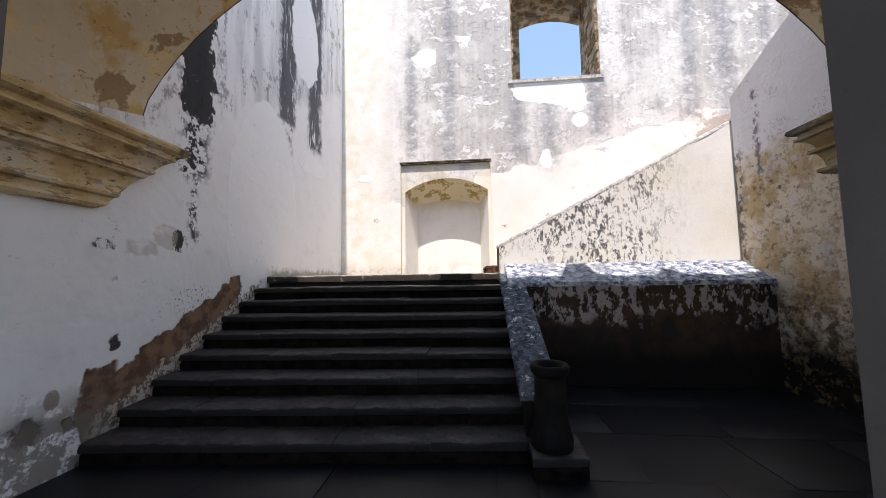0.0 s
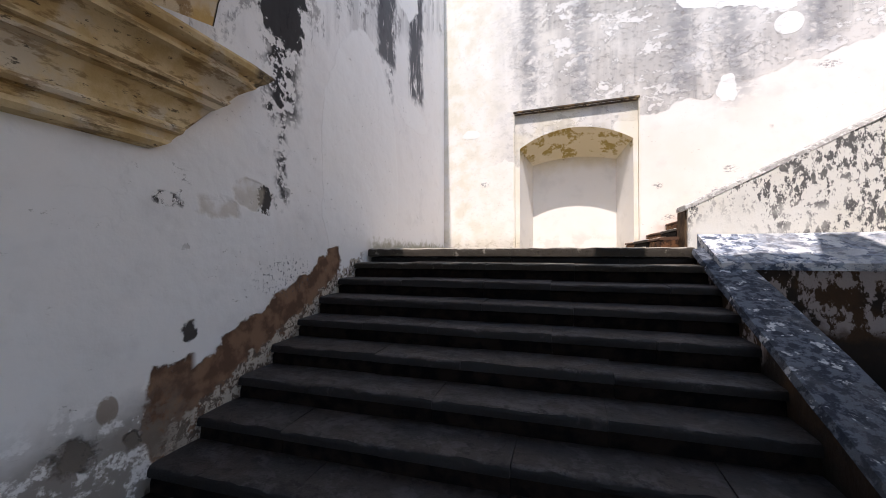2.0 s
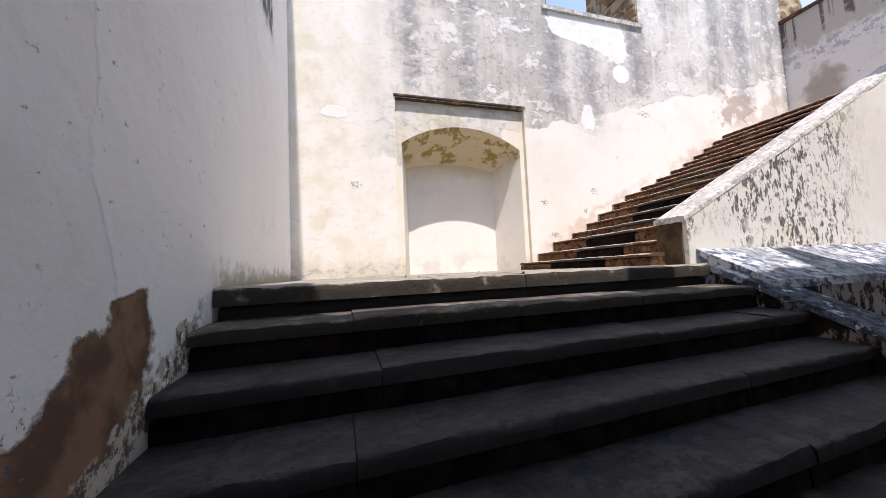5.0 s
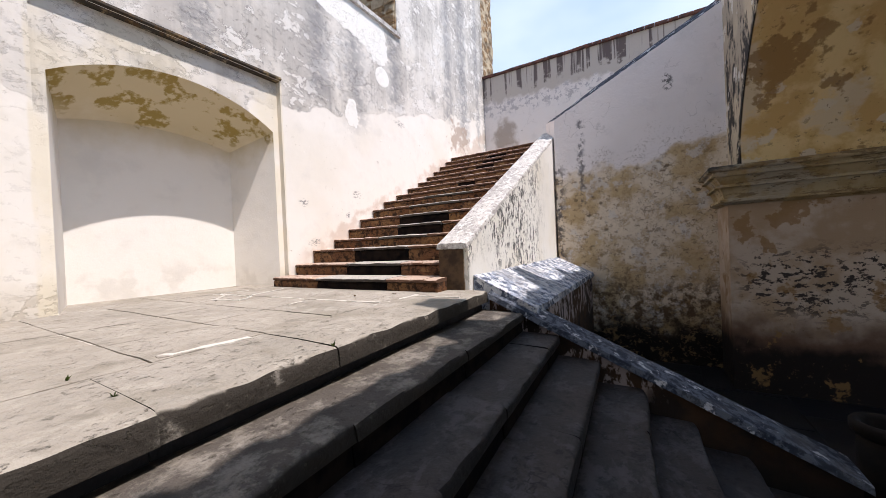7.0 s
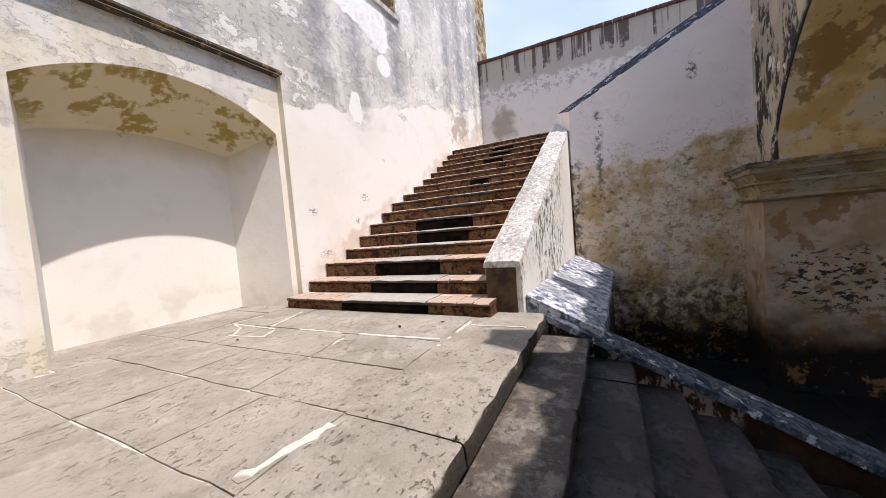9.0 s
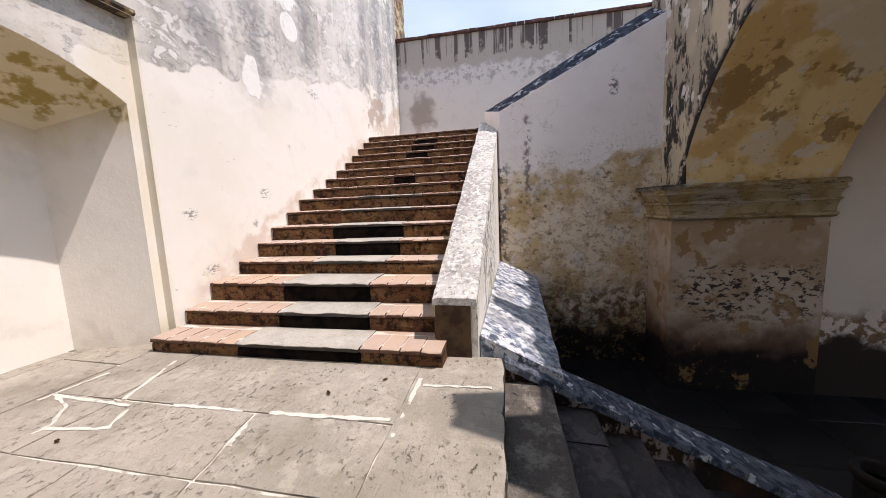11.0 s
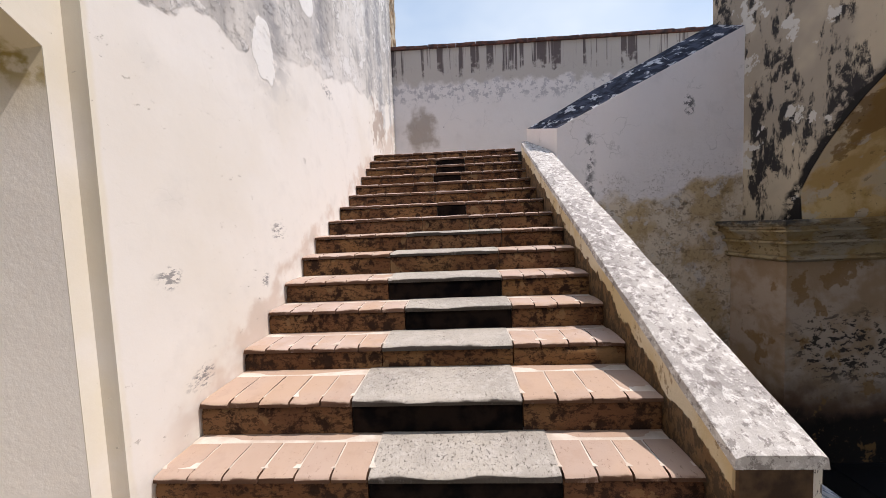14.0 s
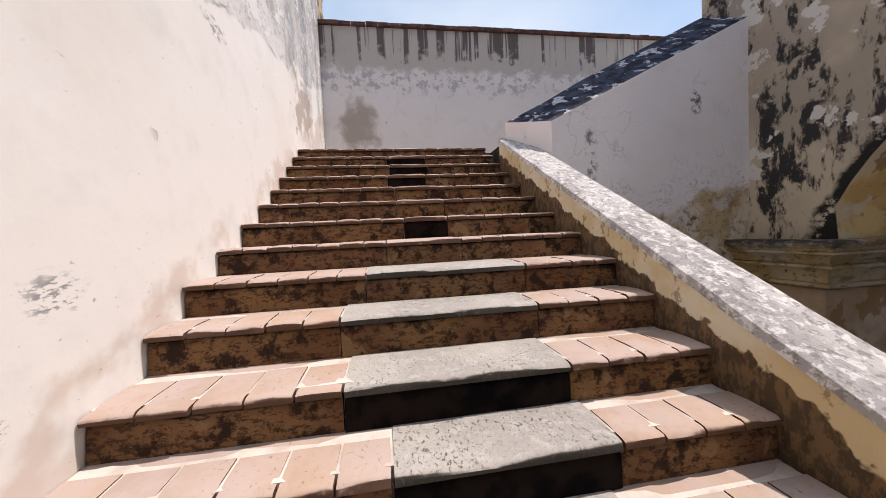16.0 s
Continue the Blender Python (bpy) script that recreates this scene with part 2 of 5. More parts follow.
    marks = k.mul(hatch, k.biggest(k.blob(u, 1.853, 2.98, 0.10, 0.07, wk, 0.4), k.blob(u, 1.62, 2.62, 0.05, 0.06, wk, 0.4), k.blob(u, 3.2, 4.6, 0.16, 0.06, wk, 0.4), k.blob(u, -2.55, 2.98, 0.10, 0.05, wk, 0.4), k.blob(u, 0.75, 2.75, 0.07, 0.05, wk, 0.4), k.blob(u, 0.9, 2.15, 0.10, 0.06, wk, 0.4)))
    c = k.mix(k.mul(marks, 0.8), c, (0.20, 0.195, 0.20))
    chips = k.mul(k.ramp(k.noise(15, 7, (1, 1, 1.8), 0.7, 49), 0.655, 0.67), k.ramp(k.noise(0.9, 3, offset=50), 0.46, 0.58))
    c = k.mix(k.mul(chips, 0.55), c, (0.40, 0.36, 0.31))
    base = k.mul(k.ramp(k.math("ADD", k.z, k.warp(0.30, 4.0, 7, 63)), 1.84, 1.70), k.mul(k.ramp(u, 0.3, 0.1), k.ramp(k.noise(9, 8, (1, 1, 1.6), 0.72, 64), 0.52, 0.55)))
    c = k.mix(k.mul(base, 0.4), c, (0.42, 0.36, 0.28))
    c, m = pocks(k, c, 0.7, 1.5, 0.05)
    cr = k.cracks(0.9, 0.009)
    c = k.mix(k.mul(cr, 0.02), c, (0.16, 0.14, 0.13))
    return k.done(c, 0.9, ((cr, -0.0003), (big, 0.03), (mid, 0.006), (k.mul(crumble, upper), 0.010), (fine, 0.0008), (m, -0.008), (fresh, 0.006), (peel, 0.007), (flecks, -0.006), (chips, -0.005), (base, -0.006)), 0.7)


def mat_wall_west():
    k = Mat("stained limewash with black mould and bare render")
    c, big, mid, fine = plaster_base(k, (0.88, 0.865, 0.86), (0.82, 0.79, 0.77), 0.5)
    u = k.y
    ww = k.warp(0.32, 3.2, 7, 3)
    ws = k.warp(0.18, 9.0, 6, 6)
    crumble = k.noise(9, 7, (1, 1, 1), 0.7, 2)
    upper = k.math("SUBTRACT", 1.0, k.line(u, 1.15, 0.62, ww, 0.2))
    c = k.mix(k.mul(k.mul(upper, k.ramp(k.noise(1.0, 6, (1, 2.2, 0.25), 0.65, 1), 0.42, 0.60)), 0.50), c, (0.44, 0.43, 0.43))
    smoke = k.mul(upper, k.mul(k.ramp(k.noise(2.4, 8, (1, 1.6, 0.6), 0.7, 71), 0.53, 0.58), k.ramp(crumble, 0.42, 0.56)))
    c = k.mix(k.mul(smoke, 0.7), c, (0.22, 0.21, 0.215))
    mould = k.biggest(k.box(u, 3.58, 4.08, 3.55, 9, k.warp(0.24, 7, 7, 6), 0.02), k.mul(k.box(u, 3.62, 4.02, 2.8, 3.7, ws, 0.10), k.ramp(crumble, 0.47, 0.485)))
    drip = k.box(u, 3.78, 3.88, 1.95, 2.9, ws, 0.06)
    mould = k.biggest(k.mul(mould, k.ramp(crumble, 0.335, 0.36)), k.mul(drip, k.ramp(crumble, 0.49, 0.51)))
    c = k.mix(k.mul(mould, 0.96), c, BLACK)
    bands = k.biggest(k.box(u, 5.66, 6.20, 4.45, 11, ws, 0.07), k.box(u, 6.75, 7.35, 4.3, 11, ws, 0.09), k.mul(k.box(u, 5.95, 6.1, 3.2, 4.5, ws, 0.1), k.ramp(crumble, 0.46, 0.54)))
    c = k.mix(k.mul(k.mul(bands, k.ramp(k.noise(3.2, 8, (1, 2.2, 0.4), 0.75, 5), 0.40, 0.46)), 0.9), c, (0.060, 0.062, 0.075))
    fresh = k.biggest(k.blob(u, 5.35, 2.55, 0.95, 1.95, k.warp(0.10, 2.4, 6, 3), 0.012), k.blob(u, 6.6, 6.6, 0.55, 1.0, ww, 0.04), k.blob(u, 6.9, 3.95, 0.7, 0.22, ww, 0.05))
    c = k.mix(fresh, c, (0.89, 0.88, 0.875))
    # strip of bare render above the steps
    wt = k.warp(0.16, 4.5, 7, 3)
    strip = k.mul(k.biggest(k.line(u, -0.90, 0.525, wt, 0.012), k.mul(k.line(u, 0.70, 0.0, k.warp(0.14, 6, 7, 13), 0.012), k.ramp(u, 3.02, 2.96))), k.mul(k.ramp(k.math("ADD", u, wt), 2.66, 2.69), k.ramp(k.math("ADD", u, wt), 4.74, 4.70)))
    c = k.mix(strip, c, k.mix(k.ramp(k.noise(6, 6), 0.4, 0.6), (0.25, 0.15, 0.095), (0.13, 0.075, 0.05)))
    rim = k.mul(k.line(u, -1.17, 0.505, ws, 0.02), k.mul(k.ramp(u, 2.6, 2.9), k.ramp(u, 5.4, 5.1)))
    c = k.mix(k.mul(rim, k.ramp(crumble, 0.37, 0.44)), c, k.mix(k.ramp(k.noise(14, 7, rough=0.75, offset=41), 0.48, 0.54), (0.52, 0.46, 0.39), (0.13, 0.10, 0.08)))
    wh = k.warp(1.1, 13.0, 7, 12)
    holes = k.biggest(k.blob(u, 2.95, 0.91, 0.050, 0.07, wh, 0.2), k.blob(u, 3.63, 1.97, 0.085, 0.12, wh, 0.08),
                      k.blob(u, 2.33, 0.33, 0.09, 0.09, wh, 0.3), k.blob(u, 2.60, 0.29, 0.04, 0.05, wh, 0.3), k.mul(k.blob(u, 2.80, 1.86, 0.09, 0.05, wh, 0.3), k.ramp(crumble, 0.48, 0.54)))
    mark = k.blob(u, 2.475, 0.53, 0.055, 0.085, k.warp(0.2, 5), 0.1)
    c = k.mix(k.mul(k.mul(mark, k.ramp(crumble, 0.36, 0.52)), 0.8), c, (0.26, 0.19, 0.14))
    c = k.mix(k.mul(holes, 0.95), c, (0.030, 0.024, 0.022))
    scar = k.biggest(k.box(u, 3.02, 3.36, 1.78, 1.93, k.warp(0.10, 5, 6, 31), 0.03), k.blob(u, 3.46, 2.0, 0.16, 0.13, k.warp(0.5, 5, 6, 32), 0.12))
    c = k.mix(k.mul(k.mul(scar, k.ramp(mid, 0.34, 0.52)), 0.55), c, (0.52, 0.45, 0.36))
    cracked = k.mul(k.blob(u, 2.76, 1.97, 0.18, 0.14, k.warp(0.6, 6, 5, 33), 0.3), k.ramp(k.noise(9, 8, (1, 1, 1.8), 0.72, 34), 0.60, 0.615))
    c = k.mix(k.mul(cracked, 0.85), c, (0.16, 0.14, 0.13))
    bits = k.mul(k.ramp(k.noise(17, 7, (1, 1, 1.7), 0.7, 35), 0.645, 0.66), k.ramp(k.noise(1.1, 3, offset=36), 0.44, 0.56))
    c = k.mix(k.mul(bits, 0.7), c, (0.26, 0.235, 0.215))
    speck = k.mul(k.blob(u, 3.9, 1.25, 0.35, 0.18, ww, 0.3), k.ramp(k.noise(30, 7, (1, 1, 0.9), 0.7), 0.575, 0.595))
    c = k.mix(speck, c, (0.10, 0.10, 0.12))
    low = k.mul(k.ramp(k.math("ADD", k.z, ww), 0.72, 0.20), k.ramp(u, 3.1, 2.7))
    c = k.mix(k.mul(k.mul(low, k.ramp(crumble, 0.40, 0.50)), 0.85), c, (0.20, 0.17, 0.145))
    moss = k.mul(k.ramp(k.math("ADD", k.z, ws), 1.72, 1.58), k.ramp(u, 5.3, 5.6))
    c = k.mix(k.mul(moss, 0.7), c, (0.28, 0.25, 0.12))
    c, m = pocks(k, c, 0.6, 2.0, 0.05)
    cr = k.cracks(0.8, 0.008, 4)
    c = k.mix(k.mul(cr, 0.04), c, (0.14, 0.12, 0.115))
    return k.done(c, 0.9, ((cr, -0.0003), (big, 0.09), (mid, 0.026), (fine, 0.0015), (strip, -0.03), (holes, -0.05), (m, -0.01), (fresh, 0.006), (scar, -0.012), (bits, -0.006)), 0.6)


def mat_wall_east():
    k = Mat("pale limewash flaking to ochre rubble")
    c, big, mid, fine = plaster_base(k, (0.80, 0.755, 0.755), (0.74, 0.69, 0.675), 0.5)
    u = k.y
    ww = k.warp(0.45, 2.4, 7, 3)
    ws = k.warp(0.12, 9.0, 6, 6)
    crumble = k.noise(7, 8, (1, 1, 1), 0.72, 2)
    low = k.line(u, 3.75, -0.10, ww, 0.10)
    c = k.mix(k.mul(low, 0.85), c, (0.66, 0.555, 0.41))
    c = k.mix(k.mul(k.mul(low, k.ramp(k.noise(1.7, 5, offset=3), 0.46, 0.60)), 0.8), c, (0.47, 0.335, 0.165))
    c = k.mix(k.mul(k.mul(low, k.ramp(crumble, 0.585, 0.605)), 0.6), c, (0.20, 0.135, 0.08))
    c = k.mix(k.mul(k.mul(low, k.ramp(k.noise(3.1, 6, offset=11), 0.56, 0.62)), 0.75), c, (0.62, 0.58, 0.54))
    speck = k.mul(k.ramp(k.noise(24, 6, rough=0.72, offset=51), 0.57, 0.60), k.ramp(k.noise(2.6, 5, offset=52), 0.42, 0.58))
    c = k.mix(k.mul(k.mul(speck, k.line(u, 4.15, -0.10, ww, 0.3)), 0.5), c, (0.17, 0.12, 0.08))
    foot_brown = k.line(u, 1.40, -0.04, ww, 0.25)
    c = k.mix(k.mul(foot_brown, k.ramp(crumble, 0.40, 0.58)), c, (0.13, 0.085, 0.05))
    # near-black foot: light falling off towards the floor, put into the colour
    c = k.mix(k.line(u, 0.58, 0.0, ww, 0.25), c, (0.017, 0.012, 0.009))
    seam = k.mul(k.box(u, 5.18, 5.26, 2.6, 4.2, ws, 0.05), k.ramp(crumble, 0.47, 0.52))
    corner = k.mul(k.box(u, 5.55, 5.8, 1.3, 3.4, ws, 0.1), k.ramp(crumble, 0.48, 0.53))
    flecks = k.mul(k.blob(u, 3.84, 4.55, 0.07, 0.13, k.warp(1.6, 9, 5), 0.3), k.ramp(crumble, 0.47, 0.51))
    c = k.mix(k.mul(k.biggest(seam, flecks, corner), 0.85), c, (0.07, 0.065, 0.075))
    d, _ = k.cells(3.0, (1, 1, 1.4))
    pits = k.mul(k.mul(low, k.ramp(k.math("ADD", d, k.warp(0.12, 20)), 0.13, 0.09)), k.ramp(k.noise(1.3, 2, offset=2), 0.46, 0.56))
    c = k.mix(k.mul(pits, 0.75), c, (0.12, 0.09, 0.06))
    cr = k.cracks(1.6, 0.014, 2)
    c = k.mix(k.mul(cr, 0.2), c, (0.10, 0.085, 0.08))
    chips = k.mul(k.ramp(k.noise(10, 7, (1, 1, 1.6), 0.68, 91), 0.585, 0.597), k.line(u, 3.55, -0.05, ww, 0.3))
    c = k.mix(k.mul(chips, 0.55), c, (0.15, 0.105, 0.07))
    flake = k.mul(low, k.mul(k.ramp(k.noise(4.2, 8, (1, 1, 1.3), 0.7, 93), 0.53, 0.545), k.ramp(k.noise(15, 7, rough=0.75, offset=94), 0.44, 0.50)))
    c = k.mix(k.mul(flake, 0.45), c, (0.40, 0.27, 0.13))
    return k.done(c, 0.92, ((flake, -0.008), (cr, -0.003), (chips, -0.012), (big, 0.04), (mid, 0.02), (crumble, 0.02), (fine, 0.002), (pits, -0.03)), 0.7)


def mat_arch():
    """Spandrels, soffit and piers: ochre wash under peeling lime, with mould on the weather side."""
    k = Mat("peeling ochre wash with mould")
    big, mid, fine = k.noise(0.8, 4, offset=2), k.noise(2.0, 7, rough=0.6, offset=5), k.noise(38, 4, rough=0.7)
    crumble = k.noise(6.5, 8, rough=0.7, offset=2)
    c = k.mix(k.ramp(mid, 0.44, 0.56), (0.70, 0.54, 0.28), (0.56, 0.38, 0.16))
    c = k.mix(k.mul(k.ramp(k.noise(1.15, 6, offset=14), 0.50, 0.56), 0.85), c, (0.63, 0.54, 0.40))
    c = k.mix(k.mul(k.ramp(k.noise(2.9, 6, offset=21), 0.60, 0.64), 0.8), c, (0.64, 0.58, 0.48))
    # below the impost: greyer plaster with dark speckle
    ww = k.warp(0.35, 2.6, 7, 3)
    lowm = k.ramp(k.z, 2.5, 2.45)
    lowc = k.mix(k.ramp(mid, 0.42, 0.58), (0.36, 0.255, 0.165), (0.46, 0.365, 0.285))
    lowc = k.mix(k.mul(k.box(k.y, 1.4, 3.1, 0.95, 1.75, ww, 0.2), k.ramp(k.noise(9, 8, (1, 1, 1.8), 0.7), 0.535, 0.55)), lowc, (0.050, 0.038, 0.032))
    # failing light near the floor painted in, brown first and then near black
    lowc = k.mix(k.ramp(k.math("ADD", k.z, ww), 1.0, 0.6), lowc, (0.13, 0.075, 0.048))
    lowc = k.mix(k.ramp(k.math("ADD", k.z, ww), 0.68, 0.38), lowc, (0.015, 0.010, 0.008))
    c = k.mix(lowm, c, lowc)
    # brown scorched patches and small pits
    c = k.mix(k.mul(k.ramp(k.noise(1.7, 7, rough=0.6, offset=57), 0.57, 0.60), 0.75), c, (0.24, 0.135, 0.05))
    c = k.mix(k.mul(k.mul(k.ramp(k.noise(13, 7, rough=0.7, offset=58), 0.60, 0.63), k.ramp(big, 0.40, 0.55)), 0.6), c, (0.13, 0.085, 0.045))
    # weather face
    north = k.biggest(k.mul(k.ramp(k.y, 3.10, 3.115), k.ramp(k.z, 2.86, 2.88)), k.ramp(k.z, 5.2, 5.3))
    fc = k.mix(k.ramp(big, 0.42, 0.60), (0.50, 0.42, 0.31), (0.36, 0.305, 0.24))
    streak = k.noise(2.2, 7, (1.3, 1.0, 0.45), 0.68, 17)
    fc = k.mix(k.mul(k.mul(k.ramp(streak, 0.49, 0.55), k.ramp(crumble, 0.40, 0.50)), k.ramp(k.x, 0.5, 2.6)), fc, (0.040, 0.036, 0.035))
    fc = k.mix(k.ramp(k.noise(2.4, 7, rough=0.62, offset=31), 0.575, 0.595), fc, (0.60, 0.57, 0.52))
    ex = k.math("DIVIDE", k.math("ADD", k.x, 0.12), 3.55)
    ez = k.math("DIVIDE", k.math("SUBTRACT", k.z, 2.20), 2.83)
    ring = k.math("SQRT", k.math("ADD", k.mul(ex, ex), k.mul(ez, ez)))
    ring = k.ramp(k.math("ADD", ring, k.warp(0.035, 6, 6, 13)), 1.072, 1.050)
    fc = k.mix(k.mul(ring, k.ramp(crumble, 0.36, 0.46)), fc, (0.022, 0.019, 0.018))
    c = k.mix(north, c, fc)
    return k.done(c, 0.9, ((big, 0.03), (mid, 0.012), (crumble, 0.010), (fine, 0.003)), 0.6)


def mat_cornice(name="worn ochre-washed cornice stone", lift=1.0):
    k = Mat(name)
    mid, fine = k.noise(4, 6), k.noise(45, 4)
    c = k.mix(k.ramp(mid, 0.40, 0.62), tuple(v * lift for v in (0.62, 0.49, 0.29)), tuple(v * lift for v in (0.48, 0.34, 0.16)))
    c = k.mix(k.ramp(k.noise(2.2, 5, offset=7), 0.52, 0.60), c, tuple(v * lift for v in (0.58, 0.50, 0.38)))
    end = k.mul(k.mul(k.ramp(k.math("ADD", k.y, k.warp(0.3, 5)), 3.15, 3.35), k.ramp(k.math("ADD", k.z, k.warp(0.10, 8)), 2.78, 2.86)), k.ramp(k.noise(9, 5), 0.32, 0.46))
    c = k.mix(k.mul(end, 0.92), c, (0.03, 0.027, 0.026))
    c = k.mix(k.mul(k.ramp(k.noise(7, 7, (1, 0.5, 1.6), 0.7, 37), 0.52, 0.60), 0.65), c, tuple(v * lift for v in (0.20, 0.12, 0.05)))
    c = k.mix(k.mul(k.ramp(k.noise(16, 6, (1, 0.6, 1.5), 0.7, 39), 0.60, 0.65), 0.8), c, (0.05, 0.035, 0.025))
    return k.done(c, 0.85, ((mid, 0.014), (fine, 0.003)), 0.7)


def mat_far_wall():
    k = Mat("grey limewash with dark drips under the coping")
    c, big, mid, fine = plaster_base(k, (0.74, 0.69, 0.67), (0.66, 0.61, 0.58), 0.6)
    u = k.y
    ww = k.warp(0.30, 3.0, 7, 3)
    crumble = k.noise(6, 8, rough=0.72, offset=2)
    top = k.ramp(k.math("ADD", k.z, ww), 6.35, 6.50)
    c = k.mix(k.mul(top, 0.75), c, (0.42, 0.37, 0.32))
    drip = k.mul(k.ramp(k.noise(1.0, 6, (1, 4.2, 0.10), 0.66), 0.485, 0.55), k.ramp(k.math("ADD", k.z, k.warp(0.75, 6, 6)), 6.62, 6.90))
    c = k.mix(k.mul(drip, 0.85), c, (0.075, 0.052, 0.055))
    seam = k.mul(k.box(u, 0, 9, 6.02, 6.42, ww, 0.1), k.ramp(crumble, 0.50, 0.56))
    c = k.mix(k.mul(seam, 0.6), c, (0.30, 0.28, 0.30))
    stain = k.blob(u, 7.95, 5.3, 0.32, 0.50, k.warp(1.3, 2.6, 6), 0.4)
    c = k.mix(k.mul(stain, 0.7), c, (0.27, 0.21, 0.16))
    c, m = pocks(k, c, 0.75, 3.4, 0.075)
    cr = k.cracks(1.2, 0.012, 9)
    c = k.mix(k.mul(cr, 0.12), c, (0.14, 0.12, 0.12))
    return k.done(c, 0.9, ((cr, -0.0003), (big, 0.03), (mid, 0.016), (crumble, 0.01), (fine, 0.003)), 0.6)


def mat_parapet():
    k = Mat("white parapet plaster with black lichen")
    c, big, mid, fine = plaster_base(k, (0.80, 0.785, 0.75), (0.74, 0.69, 0.58), 0.6)
    crumble = k.noise(19, 8, (1, 1, 0.5), 0.74, 2)
    zone = k.mul(k.ramp(k.noise(1.2, 4, offset=4), 0.32, 0.48), k.math("SUBTRACT", 1.0, k.ramp(k.x, 2.6, 3.6)))
    c = k.mix(k.mul(k.mul(zone, k.ramp(crumble, 0.515, 0.54)), 0.9), c, (0.05, 0.05, 0.055))
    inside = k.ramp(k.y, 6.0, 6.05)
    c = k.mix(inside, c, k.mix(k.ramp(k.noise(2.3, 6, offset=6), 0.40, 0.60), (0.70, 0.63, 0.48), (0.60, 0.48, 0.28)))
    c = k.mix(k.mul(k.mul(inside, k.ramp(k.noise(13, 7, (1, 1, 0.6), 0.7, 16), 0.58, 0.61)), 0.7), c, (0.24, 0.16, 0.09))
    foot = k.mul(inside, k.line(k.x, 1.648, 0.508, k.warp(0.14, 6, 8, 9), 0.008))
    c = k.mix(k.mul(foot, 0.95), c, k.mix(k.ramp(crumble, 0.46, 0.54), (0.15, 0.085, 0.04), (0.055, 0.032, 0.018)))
    return k.done(c, 0.88, ((big, 0.02), (mid, 0.014), (crumble, 0.010), (fine, 0.004)), 0.6)


def mat_parapet_top():
    k = Mat("weathered grey coping plaster")
    big, mid, fine = k.noise(2.6, 5), k.noise(19, 8, rough=0.72), k.noise(50, 4)
    c = k.mix(k.ramp(big, 0.42, 0.60), (0.56, 0.54, 0.52), (0.40, 0.38, 0.37))
    c = k.mix(k.mul(k.ramp(mid, 0.50, 0.58), 0.85), c, (0.76, 0.75, 0.73))
    c = k.mix(k.mul(k.ramp(k.noise(22, 8, rough=0.75, offset=3), 0.54, 0.57), 0.75), c, (0.22, 0.20, 0.19))
    return k.done(c, 0.88, ((big, 0.012), (mid, 0.02), (fine, 0.003)), 0.7)


def mat_ledge(name="flaking whitewash over dark, shade-blue stone", lift=1.0):
    k = Mat(name)
    big, mid, fine = k.noise(1.6, 5), k.noise(15, 7, rough=0.72), k.noise(60, 4)
    # stone tones tinted blue: skylight in the shade, put into the colour
    c = k.mix(k.ramp(mid, 0.45, 0.55), tuple(v * lift for v in (0.075, 0.092, 0.135)), tuple(v * lift for v in (0.30, 0.34, 0.42)))
    c = k.mix(k.mul(k.ramp(k.noise(9, 7, rough=0.7, offset=3), 0.50 + 0.14 * (1 - lift), 0.54 + 0.13 * (1 - lift)), 0.85), c, (0.66, 0.67, 0.69))
    c = k.mix(k.mul(k.ramp(big, 0.5, 0.62), 0.5), c, tuple(v * lift for v in (0.30, 0.30, 0.31)))
    return k.done(c, 0.8, ((big, 0.012), (mid, 0.02), (fine, 0.003)), 0.7)


def mat_ledge_front():
    k = Mat("mouldy plaster falling from rubble, shade at the foot")
    mid, crumble = k.noise(3.2, 6), k.noise(9, 8, (1, 1, 0.6), 0.7, 2)
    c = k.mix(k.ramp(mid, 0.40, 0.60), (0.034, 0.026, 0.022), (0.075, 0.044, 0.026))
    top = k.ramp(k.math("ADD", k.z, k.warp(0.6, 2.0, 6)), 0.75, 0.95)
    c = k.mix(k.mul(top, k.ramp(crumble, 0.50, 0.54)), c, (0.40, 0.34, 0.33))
    # lowest part fades to black: shade of the hall painted on
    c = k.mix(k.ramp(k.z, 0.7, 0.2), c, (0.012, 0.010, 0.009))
    return k.done(c, 0.9, ((mid, 0.02), (crumble, 0.02)), 0.7)


